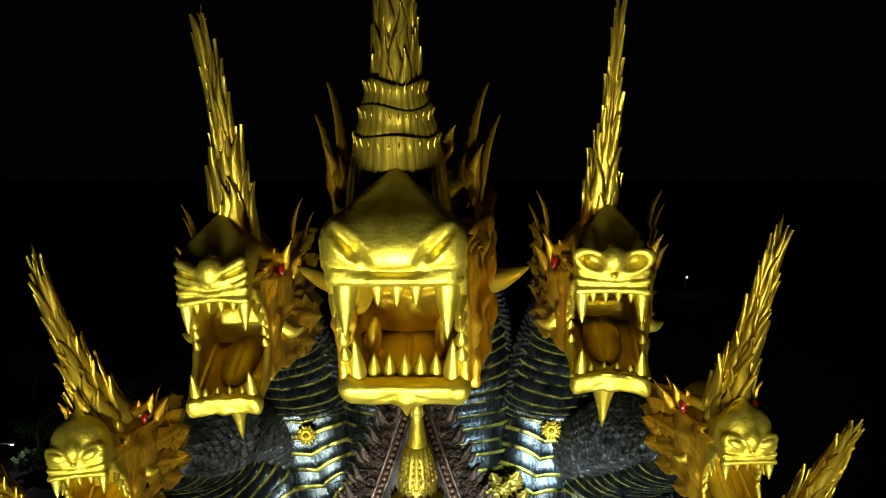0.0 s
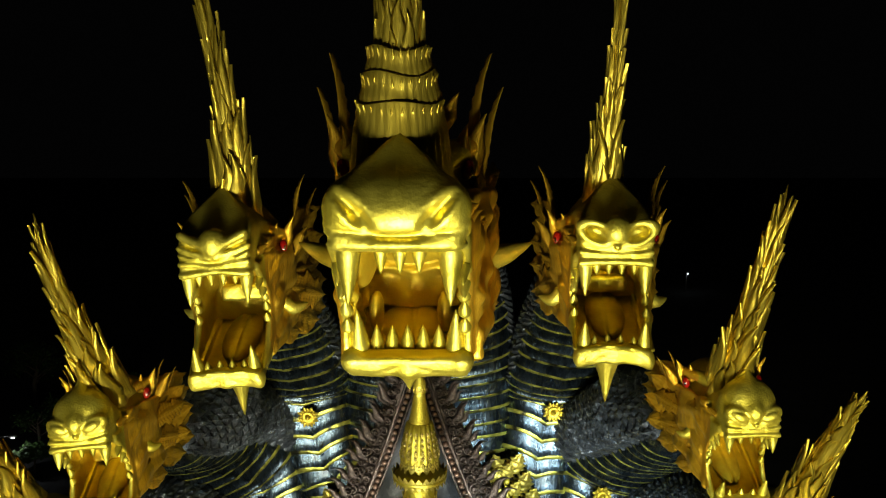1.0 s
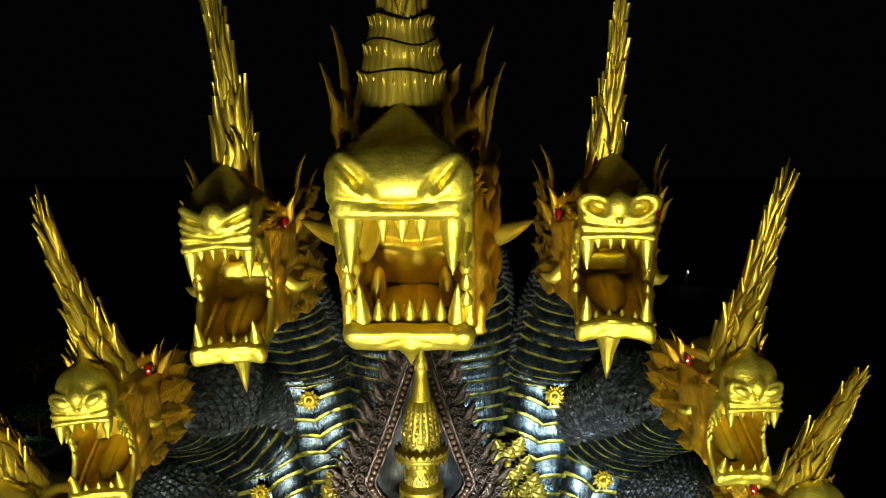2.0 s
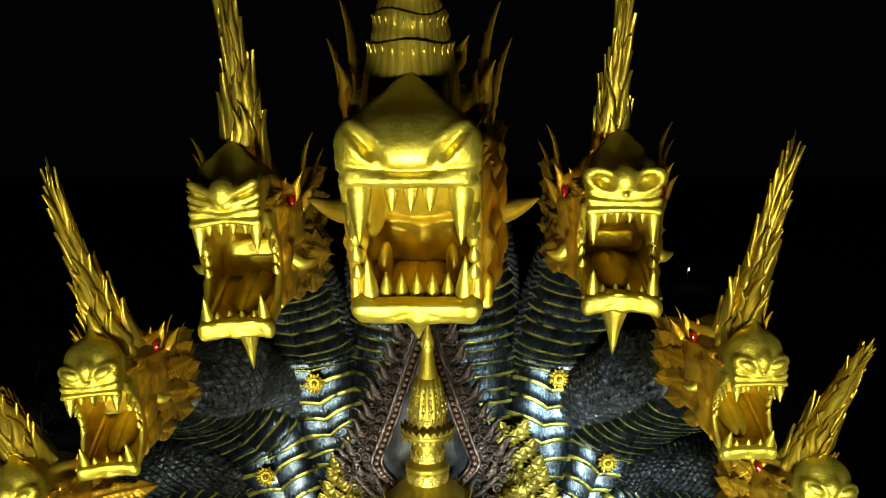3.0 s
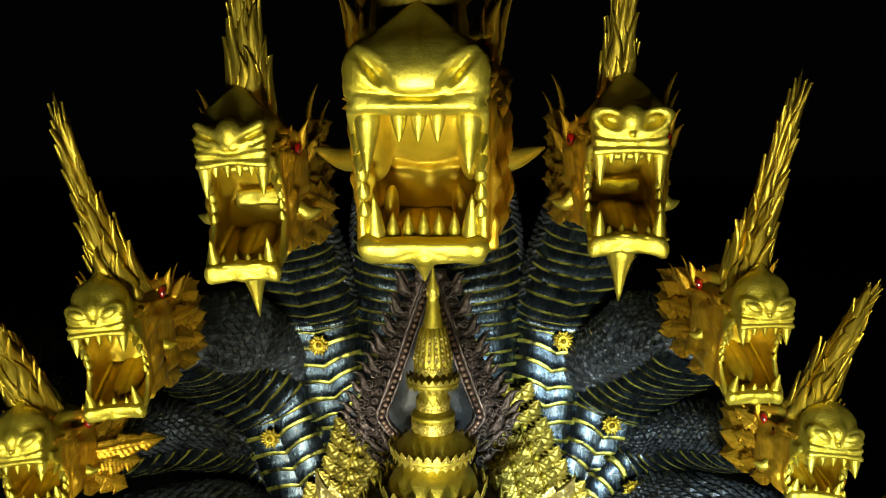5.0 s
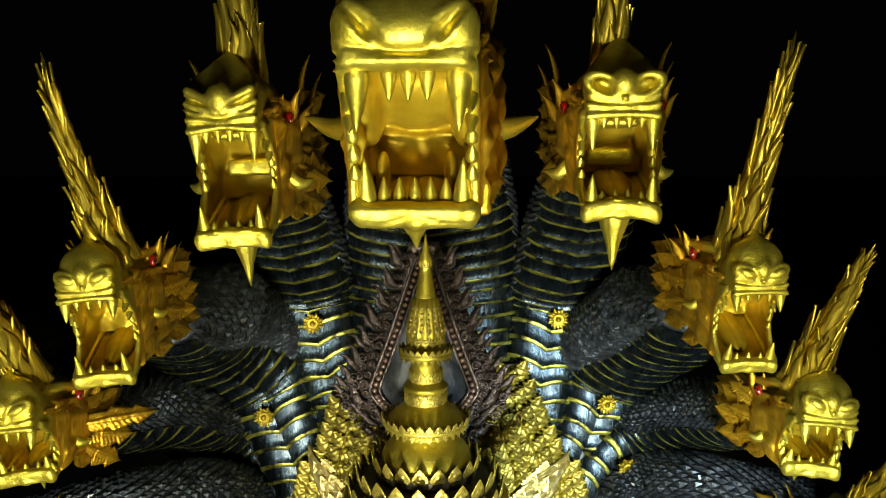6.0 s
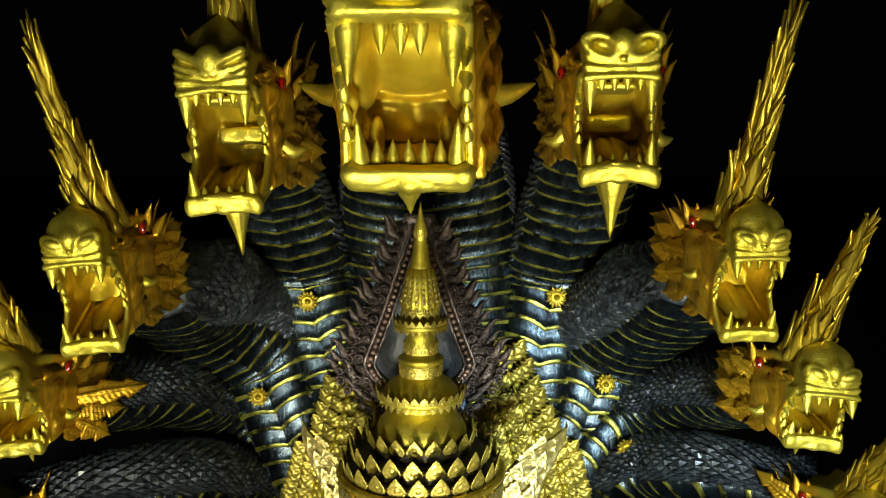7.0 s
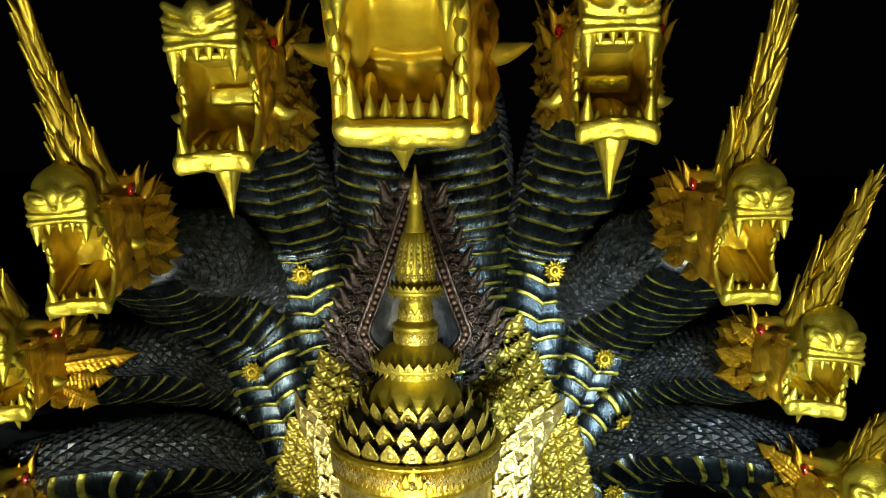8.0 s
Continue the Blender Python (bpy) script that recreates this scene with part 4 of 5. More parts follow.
F, D, U = (0, -1, 0), (0, -0.75, -0.66), (0, -0.6, -0.8)
L1, L2, R1, R2 = (0.15, -0.95, -0.25), (0.15, -0.85, -0.50), (-0.15, -0.95, -0.25), (-0.10, -0.80, -0.60)
NECKS = [
    ("largest gold-headed black naga, gaping mouth, broad nose, towering crest", [(-0.4, 18.7, -5, 2.0, *F), (-0.42, 18.5, 8, 2.15, *F), (-0.45, 18.3, 11.0, 2.2, *F), (-0.45, 17.5, 12.9, 2.1, 0, -0.9, -0.4), (-0.5, 15.8, 14.6, 1.7, *D), (-0.58, 13.7, 15.4, 1.15, *D)], 0.46, 70, (14.5, 0, 0)),
    ("black naga with gold head, wrinkled muzzle and slim crest", [(-1.9, 18.4, -5, 0.9, *F), (-2.1, 18.1, 5, 0.85, *F), (-2.65, 17.9, 8.6, 0.90, *F), (-3.0, 17.88, 9.4, 0.95, *F), (-3.37, 17.85, 10.7, 1.0, *F), (-3.45, 17.82, 11.25, 1.12, *F), (-3.52, 17.50, 11.75, 1.17, 0, -0.75, -0.66), (-3.60, 16.9, 12.3, 1.17, *U), (-3.75, 15.8, 13.4, 1.10, *U), (-3.82, 14.4, 14.3, 0.96, *D)], 0.43, 72, (11.45, -1, 0)),
    ("black naga with gold head, looped nostrils and needle-thin crest", [(1.2, 18.4, -5, 0.9, *F), (1.7, 18.1, 5, 0.85, *F), (2.2, 17.95, 8.6, 0.90, *F), (2.3, 17.95, 9.5, 0.95, *F), (2.56, 17.95, 10.8, 1.0, *F), (2.60, 17.92, 11.2, 1.12, *F), (2.66, 17.60, 11.7, 1.17, 0, -0.75, -0.66), (2.74, 17.0, 12.25, 1.17, *U), (2.9, 15.8, 13.5, 1.10, *U), (2.95, 14.4, 14.5, 0.98, *D)], 0.46, 72, (11.35, 1, 0)),
    ("black scaled naga bending outward, wide-jawed gold head, slender crest", [(-2.4, 18.4, -5, 0.9, *F), (-3.2, 17.9, 4.5, 0.85, *F), (-3.65, 17.85, 6.4, 0.88, *F), (-3.98, 17.85, 7.3, 0.92, *F), (-4.36, 17.85, 8.3, 0.98, *F), (-4.60, 17.82, 8.95, 1.04, *F), (-4.95, 17.45, 9.45, 1.08, *L1), (-5.5, 16.6, 10.12, 1.08, *L2), (-5.85, 15.3, 10.85, 1.05, *R2), (-5.9, 13.7, 11.5, 0.98, *D)], 0.46, 70, (9.1, -1, 0.95)),
    ("black scaled naga bending outward, snarling gold head, leafy crest", [(1.8, 18.4, -5, 0.8, *F), (2.5, 17.9, 4.5, 0.78, *F), (3.13, 17.85, 6.8, 0.82, *F), (3.5, 17.85, 7.8, 0.85, *F), (3.80, 17.85, 8.6, 0.90, *F), (3.96, 17.82, 9.05, 0.96, *F), (4.18, 17.40, 9.55, 1.02, *R2), (4.55, 16.6, 10.15, 1.05, *U), (4.9, 15.3, 10.9, 1.05, *D), (5.0, 13.9, 11.7, 0.98, *D)], 0.46, 70, (9.2, 1, 0.75)),
    ("black scaled naga low on the fan, gold head open-mouthed", [(-3.3, 18.6, -5, 0.9, *F), (-4.1, 18.3, 4, 0.85, *F), (-4.75, 18.7, 6, 0.90, *F), (-5.45, 18.5, 6.8, 0.98, *F), (-5.85, 18.1, 7.45, 1.0, *L1), (-6.25, 17.25, 8.1, 1.0, *D), (-6.4, 16.3, 8.6, 0.98, *D), (-7.0, 15.1, 8.95, 0.94, *D), (-7.5, 14.0, 9.25, 0.9, *D)], 0.43, 62, (7.6, -1, 0)),
    ("black scaled naga low on the fan, gold head with curled crest", [(2.7, 18.5, -5, 0.85, *F), (3.0, 17.9, 4.5, 0.80, *F), (3.5, 17.7, 6.0, 0.85, *F), (4.2, 17.75, 7.0, 0.95, *F), (4.75, 17.75, 7.45, 1.0, *R1), (5.25, 17.4, 7.95, 1.0, *D), (5.75, 16.6, 8.45, 1.0, *D), (6.2, 15.5, 8.9, 0.97, *D), (6.5, 14.3, 9.3, 0.92, *D)], 0.43, 62, (7.7, 1, 0)),
    ("lowest black scaled naga with gold-edged ribs and gold head", [(-4.2, 19.0, -5, 0.9, *F), (-4.7, 18.5, 2.4, 0.90, *F), (-5.0, 18.1, 4.6, 0.95, *F), (-5.3, 17.8, 5.5, 1.0, *L1), (-5.6, 17.2, 6.05, 1.0, *D), (-6.1, 16.2, 6.5, 1.02, *D), (-7.2, 15.0, 6.75, 0.97, *D), (-8.9, 14.4, 6.6, 0.9, *D)], 0.43, 62, (5.4, -1, 0)),
    ("lowest black scaled naga with leafy-finned gold head", [(3.4, 18.8, -5, 0.9, *F), (3.6, 18.2, 2.6, 0.90, *F), (3.9, 17.8, 4.4, 0.95, *F), (4.25, 17.7, 5.5, 1.0, *R1), (4.6, 17.3, 6.1, 1.0, *D), (5.2, 16.8, 6.6, 1.0, *D), (6.0, 15.6, 6.9, 0.97, *D), (7.8, 14.5, 6.8, 0.92, *D)], 0.43, 62, (5.6, 1, 0)),
]
for i, (label, keys, gap, wrap, fold) in enumerate(NECKS):
    naga(label, keys, gap, wrap, fold, HEADS[i], i)

# ---- rosettes ----
ROSE_PETAL = leaf_mesh("petal", CARVED, 0.42, 0, 0.12, 0, 0.12, 5, 0.5)
v, f = lathe([(0.01, 0.0), (0.10, 0.0), (0.115, 0.03), (0.10, 0.05), (0.08, 0.045), (0.065, 0.03), (0.055, 0.045), (0.045, 0.08), (0.005, 0.10)], 24)
ROSE_DISC = mesh_of("boss", v, f, CARVED)


def rosette(x, y, z, size=1.0):
    root = thing("rosette", "round gold flower rosette on a black belly plate", "ornament", "belly rosettes", at=Matrix.Translation((x, y, z)) @ Matrix.Scale(size, 4))
    piece("boss", ROSE_DISC, root, pose(0, 0, 0, 90, 0, 0))
    for i in range(16):
        a = 2 * math.pi * i / 16
        d = (math.cos(a), -0.1, math.sin(a))
        piece("petal", ROSE_PETAL, root, orient((d[0] * 0.07, 0.02 * (i % 2) - 0.01, d[2] * 0.07), d, (0, -1, 0), 0.155 if i % 2 else 0.125, 0.7))


for x, y, z in ((-3.30, 17.02, 10.70), (2.62, 17.10, 10.79), (-4.52, 16.98, 8.38), (3.84, 17.06, 8.69), (4.33, 16.80, 7.17), (4.08, 16.80, 5.46)):
    rosette(x, y, z, 1.25)

# ---- crown, mandorla and gilded leaves ----
CX, CY = -0.47, 12.8
def lotus_petal(name, mat, jag=0.05, teeth=8, boss=0.10, arch=0.05):
    """A pointed petal, 1 high along +z, face towards -y: raised rim, sunken field and a boss in a smaller petal."""
    v, f = [], []
    rows, cols = 2 * teeth + (4 if teeth > 6 else 10), 12
    for i in range(rows + 1):
        t = i / rows
        w = 0.30 + 0.17 * math.sin(math.pi * min(t / 0.62, 1)) if t < 0.31 else 0.47 * max(1 - (t - 0.31) / 0.69, 0.0) ** 0.78
        w = max(w * (1 + jag * math.cos(2 * teeth * math.pi * t)), 0.012)
        for j in range(cols + 1):
            q = 2 * j / cols - 1
            edge = min(abs(q), 1.0)
            rim = 0.060 * math.exp(-((edge - 0.88) / 0.12) ** 2)
            inner = 0.050 * math.exp(-((math.hypot(q * w / 0.24, (t - 0.36) / 0.28) - 1) / 0.20) ** 2)
            knob = boss * math.exp(-((q * w / 0.09) ** 2 + ((t - 0.36) / 0.10) ** 2))
            v.append((q * w, -rim - inner - knob - 0.05 * t * t + arch * edge ** 2 * (0.4 + w) + (0.25 * (arch - 0.05) * t * t), t + (jag * 0.35 * w * edge if jag > 0.2 else 0)))
    n = cols + 1
    for i in range(rows):
        for j in range(cols):
            f.append((i * n + j, i * n + j + 1, (i + 1) * n + j + 1, (i + 1) * n + j))
    k = len(v)
    for i in range(rows + 1):
        v.append((0, 0.08 * (1 - i / rows), i / rows))
    for i in range(rows):
        f += [(i * n, (i + 1) * n, k + i + 1, k + i), (i * n + cols, k + i, k + i + 1, (i + 1) * n + cols)]
    return mesh_of(name, v, f, mat)


STANDING = lotus_petal("standing_petal", FOIL, 0.10, 7)
SERRATE = lotus_petal("serrated_leaf", FOIL, 0.26, 5, 0.03, 0.30)
NOTCHED = lotus_petal("flap_flame", FLAPGOLD, 0.16, 5, 0.0)
RELIEF = leaf_mesh("relief_leaf", CARVED, 0.40, 0.1, 0.0, 0.05, 0.10, 5, 0.45)
JEWEL = ball_mesh("jewel", 0.05, 0.035, 0.06, BRIGHT, 6, 10)


def crown():
    root = thing("tiered_crown", "tall gold tiered crown with rings of carved petals", "crown", at=Matrix.Translation((CX, CY, 0)))

    def turned(name, profile, mat=GOLD, sides=56):
        v, f = lathe(profile, sides)
        return piece(name, mesh_of(name, v, f, mat), root)

    def ring(part, count, r, z, size, wide=1.0, out=0.12, down=False, turn=0.0):
        for i in range(count):
            a = 2 * math.pi * (i + turn) / count
            o = (math.cos(a), math.sin(a), 0)
            d = (o[0] * out, o[1] * out, -1 if down else 1)
            piece("petal", STANDING, part, orient((o[0] * r, o[1] * r, z), d, o, size, wide))

    band = turned("headband", [(1.36, 7.78), (1.46, 7.86), (1.50, 7.94), (1.47, 7.98), (1.48, 8.32), (1.53, 8.34), (1.55, 8.39), (1.52, 8.43), (1.40, 8.43), (1.39, 8.36), (1.0, 8.35)], CARVED, 72)
    # lattice of straps on the band
    for turn, lo, hi in ((0, 8.02, 8.29), (0.5, 8.02, 8.29), (0.25, 8.09, 8.22), (0.75, 8.09, 8.22)):
        line = []
        for i in range(96):
            a = 2 * math.pi * (i / 2 + turn) / 48
            line.append((1.492 * math.cos(a), 1.492 * math.sin(a), lo if i % 2 else hi))
        v, f = tube(line + line[:1], [0.019] * 97, 6)
        piece("strap", mesh_of("strap", v, f, FLAPGOLD), band)
    for i in range(48):
        a = 2 * math.pi * i / 48
        piece("jewel", JEWEL, band, Matrix.Translation((1.485 * math.cos(a), 1.485 * math.sin(a), 8.155)) @ Matrix.Scale(0.5, 4))
    f = (0, -1, 0)
    for dx, ln in ((0, 0.40), (-0.10, 0.26), (0.10, 0.26), (-0.19, 0.16), (0.19, 0.16)):
        piece("relief_leaf", RELIEF, band, orient((dx, -1.52, 8.06), (dx * 0.8, 0, 1), f, ln, 0.9))
    piece("jewel", JEWEL, band, Matrix.Translation((0, -1.60, 8.17)))
    low = turned("tier", [(1.36, 8.34), (1.36, 8.50), (1.30, 8.54), (1.0, 8.55)], RECESS_SHADE)
    ring(low, 24, 1.40, 8.43, 0.34, 1.15)
    mid = turned("tier", [(1.20, 8.5), (1.21, 8.74), (1.14, 8.78), (0.8, 8.8)], RECESS_SHADE)
    ring(mid, 21, 1.25, 8.67, 0.36, 1.1, turn=0.5)
    top = turned("tier", [(0.94, 8.75), (0.93, 9.02), (0.86, 9.06), (0.7, 9.1)], RECESS_SHADE)
    ring(top, 19, 0.96, 8.95, 0.30, 1.15)
    turned("dome", [(0.84, 9.05), (0.82, 9.16), (0.74, 9.32), (0.60, 9.46), (0.50, 9.52), (0.50, 9.58), (0.56, 9.62), (0.56, 9.66)])
    g = turned("ring", [(0.56, 9.64), (0.72, 9.68), (0.79, 9.74), (0.79, 9.80), (0.72, 9.82), (0.70, 9.78)])
    ring(g, 30, 0.77, 9.72, 0.22, 1.0, 0.18)
    ring(g, 30, 0.73, 9.74, 0.14, 1.0, 0.1, True)
    turned("dome", [(0.70, 9.78), (0.68, 9.86), (0.58, 9.98), (0.46, 10.07), (0.38, 10.13)])
    e = turned("drum", [(0.37, 10.10), (0.37, 10.36), (0.40, 10.38), (0.41, 10.42), (0.40, 10.46), (0.34, 10.47), (0.33, 10.52), (0.29, 10.54)])
    ring(e, 16, 0.37, 10.12, 0.22, 1.0, 0.08)
    ring(e, 16, 0.37, 10.34, 0.15, 1.0, 0.12, True, 0.5)
    c = turned("drum", [(0.30, 10.50), (0.29, 10.60), (0.27, 10.80), (0.28, 10.95), (0.36, 10.97)])
    ring(c, 14, 0.29, 10.52, 0.24, 0.9, 0.06)
    b = turned("ring", [(0.34, 10.94), (0.44, 10.97), (0.49, 11.03), (0.49, 11.08), (0.42, 11.12), (0.26, 11.14), (0.25, 11.26)])
    ring(b, 24, 0.47, 11.02, 0.18, 1.0, 0.15)
    ring(b, 24, 0.46, 11.04, 0.11, 1.0, 0.1, True)
    v, fc = [], []
    prof = [(0.25, 11.22), (0.31, 11.30), (0.35, 11.42), (0.33, 11.60), (0.28, 11.85), (0.23, 12.06), (0.18, 12.08)]
    for r, z in prof:
        for j in range(64):
            a = 2 * math.pi * j / 64
            q = r * (1 + 0.05 * math.cos(16 * a))
            v.append((q * math.cos(a), q * math.sin(a), z))
    for i in range(len(prof) - 1):
        for j in range(64):
            k = (j + 1) % 64
            fc.append((i * 64 + j, i * 64 + k, (i + 1) * 64 + k, (i + 1) * 64 + j))
    bell = piece("fluted_bell", mesh_of("fluted_bell", v, fc, GOLD), root)
    ring(bell, 16, 0.33, 11.42, 0.22, 1.0, 0.10, True)
    ring(bell, 16, 0.34, 11.44, 0.16, 1.0, 0.02, False, 0.5)
    for i in range(16):
        a = 2 * math.pi * (i + 0.5) / 16
        for q in range(5):
            r, z = 0.35 - 0.024 * q, 11.50 + 0.10 * q
            piece("bead", JEWEL, bell, Matrix.Translation((r * math.cos(a), r * math.sin(a), z)) @ Matrix.Scale(0.62, 4))
    turned("spire", [(0.21, 12.02), (0.19, 12.1), (0.15, 12.3), (0.11, 12.55), (0.09, 12.60), (0.12, 12.62), (0.09, 12.66)])
    bud = turned("lotus_bud", [(0.08, 12.64), (0.12, 12.70), (0.11, 12.78), (0.07, 12.90), (0.03, 13.10), (0.004, 13.26)], GOLD, 24)
    ring(bud, 8, 0.11, 12.64, 0.2, 0.8, -0.12)
    return root


crown()


def ear_flap(s):
    root = thing("ear_flap", "bright gold carved flame flap beside the crown band", "ornament", "crown ear flaps")
    # outer and inner edge from foot to tip: outward, height
    outer, _ = smooth_path([(1.60, 6.3), (1.72, 7.2), (1.86, 7.7), (2.20, 8.28), (2.36, 8.62), (2.38, 8.98)] if s < 0 else [(1.95, 6.3), (2.12, 7.2), (2.24, 7.7), (2.58, 8.24), (2.80, 8.55), (2.85, 8.84)], 60)
    inner, _ = smooth_path([(1.10, 6.3), (1.24, 7.3), (1.40, 7.95), (1.76, 8.42), (2.14, 8.72), (2.36, 8.96)] if s < 0 else [(1.10, 6.3), (1.36, 7.3), (1.46, 7.95), (1.66, 8.25), (2.14, 8.50), (2.83, 8.82)], 60)
    v, f = [], []
    cols = 20
    for i in range(60):
        t = i / 59
        for j in range(cols + 1):
            q = j / cols
            x, z = inner[i] * (1 - q) + outer[i] * q
            saw = (t * 9) % 1.0
            if j == cols:
                x -= 0.07 * saw * (1 - t)
            flame = 0.045 * math.sin(2 * math.pi * (9 * t - 1.1 * q)) * math.sin(math.pi * q) ** 0.5
            curls = 0.03 * math.sin(2 * math.pi * (3 * q + 4 * t)) * math.sin(2 * math.pi * (11 * t - q))
            rim = 0.05 * (math.exp(-((q - 0.06) / 0.05) ** 2) + math.exp(-((q - 0.93) / 0.05) ** 2))
            y = 12.15 + 1.6 * t + 0.22 * (q - 0.4) - (flame + curls + rim) * (1 - 0.7 * t) - 0.10 * math.sin(math.pi * q) * (1 - t)
            v.append((CX + s * x, y, z))
    n = cols + 1
    for i in range(60):
        for j in (0, cols):
            x, y, z = v[i * n + j]
            v.append((x, y + 0.12, z))
    k = 60 * n
    for i in range(59):
        rows = [(i * n + j, i * n + j + 1, (i + 1) * n + j + 1, (i + 1) * n + j) for j in range(cols)]
        rows += [(k + 2 * i + 1, k + 2 * i, k + 2 * i + 2, k + 2 * i + 3), (k + 2 * i, i * n, (i + 1) * n, k + 2 * i + 2), (i * n + cols, k + 2 * i + 1, k + 2 * i + 3, (i + 1) * n + cols)]
        f += rows if s > 0 else [q[::-1] for q in rows]
    piece("flap", mesh_of("flap", v, f, FLAPGOLD), root)
    for row in range(2):
        for i in range(8):
            t = i / 8
            a, b = inner[int(t * 52)], outer[int(t * 52)]
            x, z = a + (b - a) * (0.28 + 0.36 * row)
            piece("flame_leaf", NOTCHED, root, orient((CX + s * x, 12.0 + 1.58 * t + 0.06 * row, z), (s * (0.30 + 0.1 * row), 0.30, 1.0), (s * 0.3, -1, 0.15), 0.56 - 0.26 * t, s * (1.25 - 0.3 * row)))


ear_flap(-1), ear_flap(1)


def mandorla():
    root = thing("flame_mandorla", "dark bronze pointed flame halo edged with beads", "ornament")
    x0, y0 = -0.53, 13.78
    half = lambda z: 0.98 * max(math.sin(math.pi * min((z - 9.2) / 1.8, 0.5)), 0) if z < 10.1 else 0.98 * (1 - ((z - 10.1) / 2.75) ** 0.92)

    def plate(name, grow, y, thick, mat, lo, hi, rough=0.0):
        v, f = [], []
        rows = 40
        for i in range(rows + 1):
            z = lo + (hi - lo) * i / rows
            w = max(half(min(max(z, 9.25), 12.84)) + grow * (1 - 0.6 * i / rows), 0.02)
            for x in (-w, -w * 0.5, 0, w * 0.5, w):
                v.append((x0 + x, y - (0.05 * (1 - (x / w) ** 2)) + rough * noise.noise((x * 4, z * 4, 0)), z))
            for x in (w, -w):
                v.append((x0 + x, y + thick, z))
        for i in range(rows):
            a, b = i * 7, i * 7 + 7
            for j in range(7):
                f.append((a + j, a + (j + 1) % 7, b + (j + 1) % 7, b + j))
        f += [(6, 5, 4, 3, 2, 1, 0), tuple(rows * 7 + j for j in range(7))]
        return piece(name, mesh_of(name, v, f, mat), root)

    plate("inner_panel", -0.06, y0 + 0.10, 0.05, SLATE, 9.0, 12.7)
    plate("backing", 0.74, y0 + 0.20, 0.18, BRONZE, 8.6, 12.95, 0.10)
    bead = ball_mesh("bead", 0.058, 0.058, 0.058, BEAD, 8, 12)
    flame = leaf_mesh("bronze_flame", BRONZE, 0.20, 0.32, 0.12, 0.16, 0.09, 10)
    curl = leaf_mesh("bronze_curl", BRONZE, 0.26, -0.25, 0.10, 0.12, 0.09, 8)
    v, f = tube([((0.15 - 0.011 * a) * math.cos(a * 0.9), -0.012 * a, (0.15 - 0.011 * a) * math.sin(a * 0.9)) for a in np.linspace(0, 11, 30)], np.linspace(0.045, 0.02, 30), 7)
    scroll = mesh_of("scroll", v, f, BRONZE)
    for s in (-1, 1):
        rim = []
        z = 9.42
        while z < 12.78:
            rim.append((x0 + s * half(z), y0, z))
            z += 0.13 * (0.55 if z < 9.9 else 0.94)
        for off, rad in ((0.10, 0.035), (-0.09, 0.03)):
            v, f = tube([(x + s * off, y + 0.03, zz) for x, y, zz in rim], [rad] * len(rim), 8)
            piece("moulding", mesh_of("moulding", v, f, BRONZE), root)
        for b in rim:
            piece("bead", bead, root, Matrix.Translation(b))
        rnd = random.Random(5 + s)
        for i in range(19):
            t = i / 18
            z = 9.15 + 3.55 * t
            w = half(max(z, 9.4)) + 0.10
            rim_w = (0.74 - 0.38 * t)
            k = rnd.uniform(0.85, 1.15)
            # curled tips along the outer edge, and rows of scrollwork that fill the border
            piece("flame", flame, root, orient((x0 + s * (w + rim_w * 0.70), y0 + 0.12, z - 0.05), (s * (0.85 - 0.3 * t), 0.0, 0.62 + 0.4 * t), (0, -1, 0.1), (0.50 - 0.14 * t) * k, s * 0.9))
            if i % 2:
                piece("flame", curl, root, orient((x0 + s * (w + rim_w * 0.45), y0 + 0.06, z), (s * 0.75, 0.0, 0.7), (0, -1, 0.1), 0.50 * k, s * 0.8))
            for q in range(3 if t < 0.75 else 2):
                size = (0.62 - 0.18 * t) * rnd.uniform(0.8, 1.2)
                piece("scroll", scroll, root, Matrix.Translation((x0 + s * (w + 0.12 + rim_w * 0.30 * q), y0 + 0.10, z + 0.10 * (q % 2) - 0.12 * q)) @ pose(0, 0, 0, 0, rnd.uniform(-70, 70), 0) @ Matrix.Diagonal((s * size, 1, size, 1)))


mandorla()


def leaf_spray(label, stems, count):
    """Serrated gold leaves along beaded stems."""
    root = thing("gold_leaf_spray", label, "ornament", "gold leaf sprays")
    bead = ball_mesh("bead", 0.080, 0.08, 0.080, GOLD, 8, 12)
    for st in stems:
        p, ln = smooth_path([(x, 16.92, z) for x, z in st], 24)
        v, f = tube(p - np.array([0, 0.14, 0]), np.linspace(0.030, 0.018, 24), 8)
        piece("stem", mesh_of("stem", v, f, CARVED), root)
        for i in range(count):
            t = i / (count - 1)
            c = p[int(t * 23)]
            d = p[min(int(t * 23) + 1, 23)] - p[max(int(t * 23) - 1, 0)]
            d /= np.linalg.norm(d)
            n = np.array([d[2], 0, -d[0]])
            piece("bead", bead, root, Matrix.Translation(c + n * 0.08 + np.array([0, -0.22, 0])))
            for s in (-1, 1):
                for off, size, up in ((0.26, 0.74 - 0.18 * t, 0.02), (0.03, 0.56 - 0.10 * t, -0.12)):
                    b = c + n * s * off + np.array([0, up + 0.03 * (i % 2), 0])
                    piece("serrated_leaf", SERRATE, root, orient(b, d * 0.75 + n * s * 0.70 + np.array([0, -0.13, 0]), (0.1 * s, -1, -0.05), size, s * 1.0))
        piece("serrated_leaf", SERRATE, root, orient(p[-1], p[-1] - p[-3], (0, -1, 0.1), 0.62))
    return root


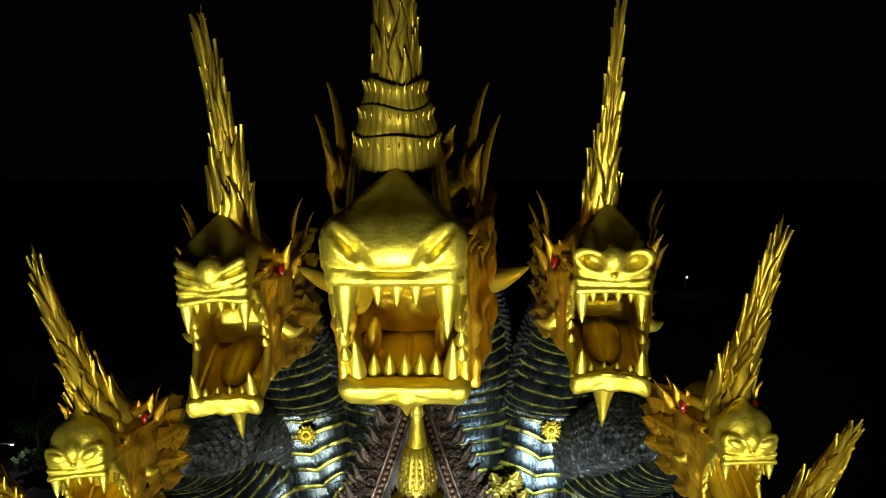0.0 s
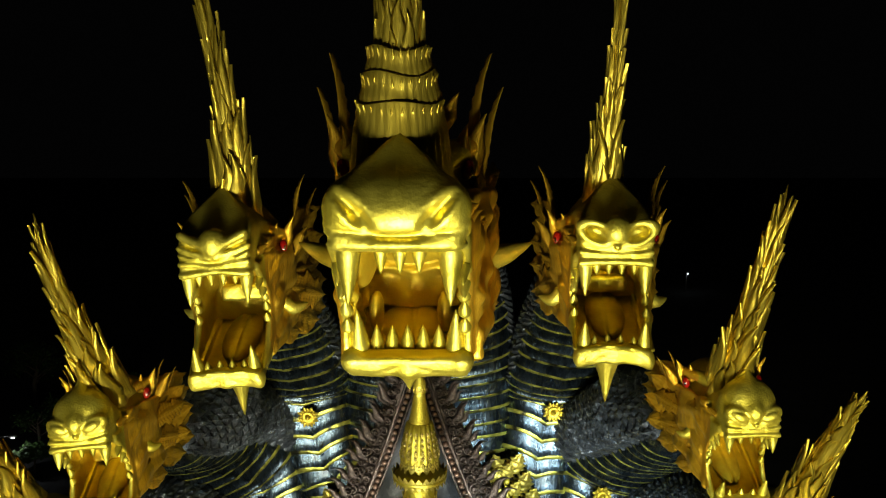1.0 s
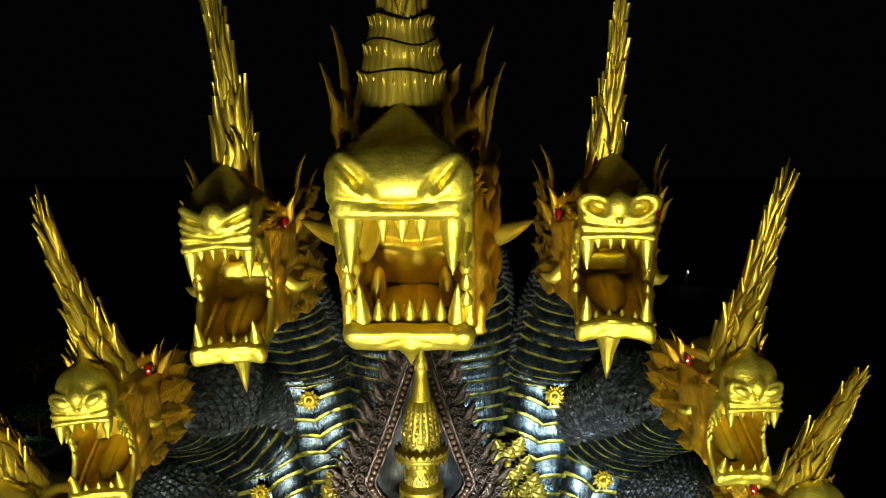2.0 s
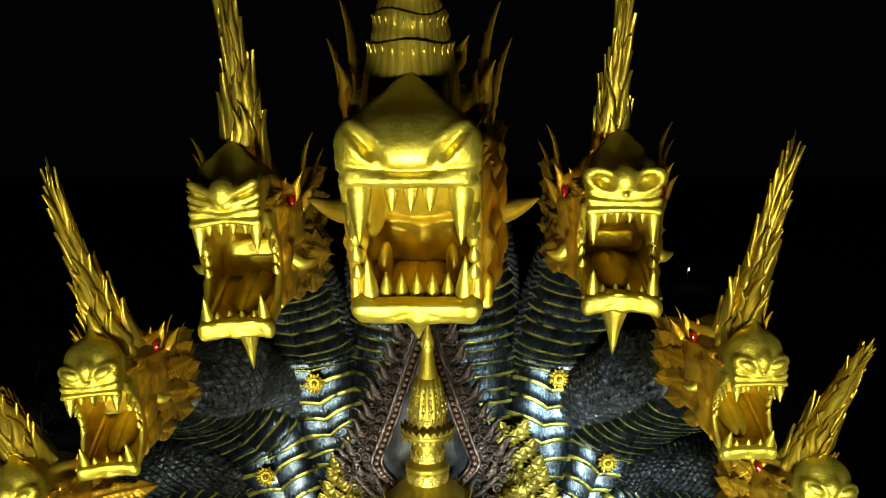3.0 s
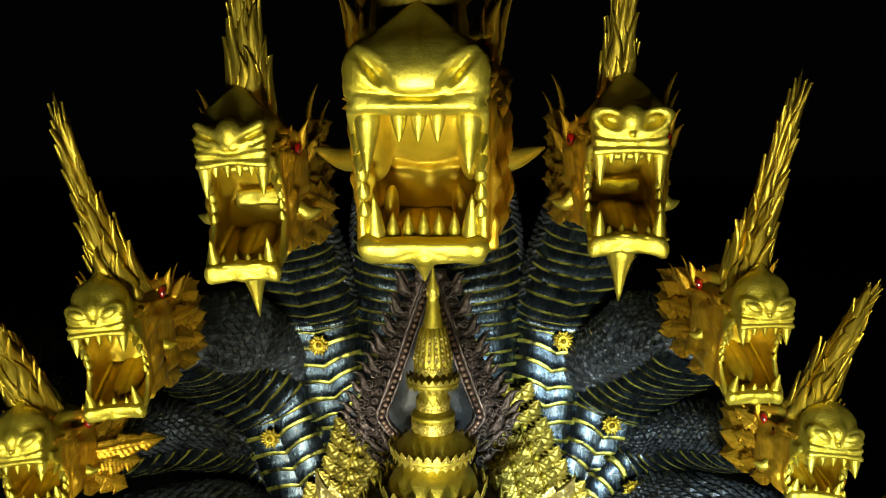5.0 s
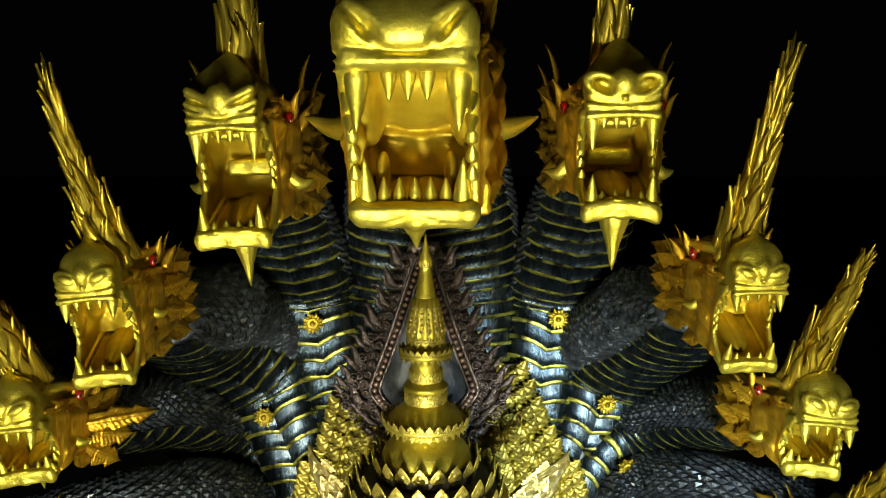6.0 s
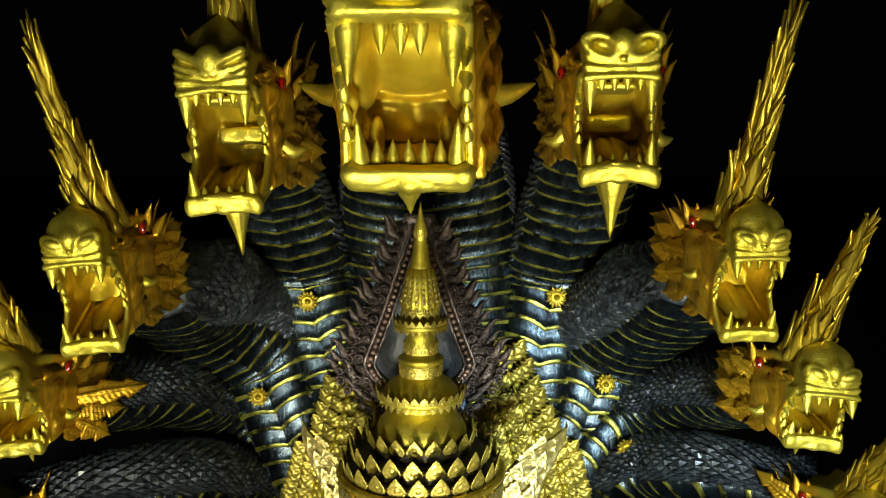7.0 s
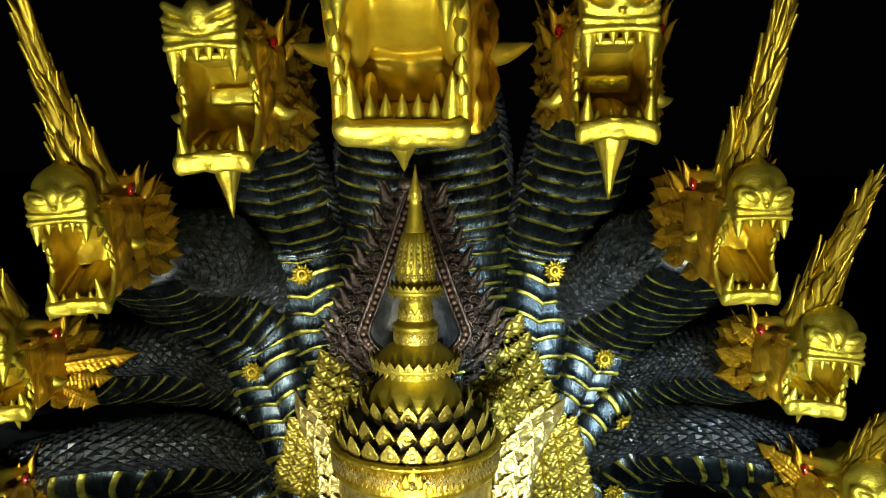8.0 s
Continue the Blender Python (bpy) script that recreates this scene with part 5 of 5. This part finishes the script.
leaf_spray("gold serrated leaf ornament with beaded stems", [[(2.45, 5.6), (2.25, 7.0), (1.75, 8.3), (1.40, 9.2)], [(1.70, 5.8), (1.60, 6.9), (1.25, 8.1)], [(3.0, 4.6), (2.85, 5.8), (2.65, 6.8)]], 10)
leaf_spray("shaded gold serrated leaf ornament with beaded stem", [[(-3.05, 5.6), (-2.85, 6.8), (-2.55, 7.8), (-2.40, 8.4)], [(-2.35, 5.8), (-2.2, 6.9), (-1.95, 7.7)], [(-3.4, 5.4), (-3.2, 6.2), (-3.1, 6.8)]], 9)


def figure():
    prof = [(4.2, -5), (4.2, -3.6), (3.4, -3.4), (3.2, -1.0), (2.6, 0), (2.7, 0.8), (2.3, 1.4), (1.7, 2.2), (1.8, 3.4), (1.75, 4.2), (1.1, 4.9), (0.75, 5.2), (0.8, 5.6), (1.15, 6.1), (1.32, 6.8), (1.38, 7.5), (1.38, 7.9), (1.0, 8.2)]
    v, f = lathe(prof, 48)
    ob = new("statue", mesh_of("statue", v, f, FLAPGOLD))
    ob.matrix_basis = Matrix.Translation((CX, CY, 0))
    tagged(ob, "plain gold statue under the tiered crown", "statue")


figure()

# ---- ground, lamps and trees in the dark ----
v = [(x, y, -5) for x in (-1500, -60, -20, 20, 60, 1500) for y in (-300, -40, 0, 40, 120, 2500)]
f = [(i * 6 + j, (i + 1) * 6 + j, (i + 1) * 6 + j + 1, i * 6 + j + 1) for i in range(5) for j in range(5)]
tagged(new("ground", mesh_of("ground", v, f, PAVING, False)), "dark asphalt forecourt at night", "ground", kind="structure")


def street_lamp(x, y, h, arm, lens, watts):
    root = thing("street_lamp", "lit street lamp on a slim steel pole", "street lamp", "street lamps", at=Matrix.Translation((x, y, -5)))
    v, f = tube([(0, 0, 0), (0, 0, h * 0.5), (0, 0, h), (0.2 * arm, 0, h + 0.25), (0.9 * arm, 0, h + 0.3)], [0.09, 0.075, 0.06, 0.05, 0.04], 10)
    piece("pole", mesh_of("pole", v, f, STEEL), root)
    v, f = tube([(0.8 * arm, 0, h + 0.3), (1.0 * arm, 0, h + 0.32), (1.45 * arm, 0, h + 0.33), (1.5 * arm, 0, h + 0.32)], [0.06, 0.14, 0.12, 0.04], 10)
    head = piece("lamp_head", mesh_of("lamp_head", v, f, STEEL), root)
    piece("lens", ball_mesh("lens", *lens, LAMP), head, Matrix.Translation((1.2 * arm, 0, h + 0.22 - lens[2])))
    data = bpy.data.lights.new("street_light", "POINT")
    data.energy, data.color, data.shadow_soft_size = watts, (0.9, 0.95, 1.0), 0.1
    new("street_light", data).location = (x + 1.2 * arm, y, h - 4.95 - 2 * lens[2])


street_lamp(43.7, 130.0, 3.2, 0.25, (0.05, 0.05, 0.22), 4)
street_lamp(-31.8, 50.0, 2.6, 1.0, (0.12, 0.10, 0.05), 25)


def tree(x, y, h, seed):
    rnd = random.Random(seed)
    root = thing("tree", "dark leafy tree beyond the lamp light", "tree", "trees", at=Matrix.Translation((x, y, -5)))
    v, f = [], []
    tips = []
    def limb(a, b, r0, r1):
        vv, ff = tube([a, (a + b) / 2 + np.array([rnd.uniform(-.2, .2), rnd.uniform(-.2, .2), 0.1]), b], [r0, (r0 + r1) / 2, r1], 8)
        k = len(v)
        v.extend(vv)
        f.extend(tuple(i + k for i in q) for q in ff)
    top = np.array([rnd.uniform(-.3, .3), rnd.uniform(-.3, .3), h * 0.55])
    limb(np.zeros(3), top, h * 0.035, h * 0.02)
    for i in range(9):
        a = rnd.uniform(0, 6.28)
        s = rnd.uniform(0.5, 1.0)
        b = top * s + np.array([math.cos(a), math.sin(a), 0.8]) * h * rnd.uniform(0.15, 0.32)
        limb(top * s, b, h * 0.012, h * 0.004)
        tips.append(b)
    piece("trunk", mesh_of("trunk", v, f, BARK), root)
    v, f = [], []
    for b in tips:
        for i in range(170):
            c = b + np.array([rnd.gauss(0, 1), rnd.gauss(0, 1), rnd.gauss(0, 0.8)]) * h * 0.075
            a, e, s = rnd.uniform(0, 6.28), rnd.uniform(-0.8, 0.8), rnd.uniform(0.10, 0.2)
            u = np.array([math.cos(a), math.sin(a), e]) * s
            w = np.array([-math.sin(a), math.cos(a), rnd.uniform(-.4, .4)]) * s * 0.45
            k = len(v)
            v += [c - u, c + w, c + u, c - w]
            f.append((k, k + 1, k + 2, k + 3))
    piece("crown", mesh_of("crown", v, f, LEAFGREEN, False), root)


for i, (x, y, h) in enumerate(((-29.5, 50.5, 2.6), (-31, 54, 4.5), (-38, 66, 7), (-27, 60, 5))):
    tree(x, y, h, i)
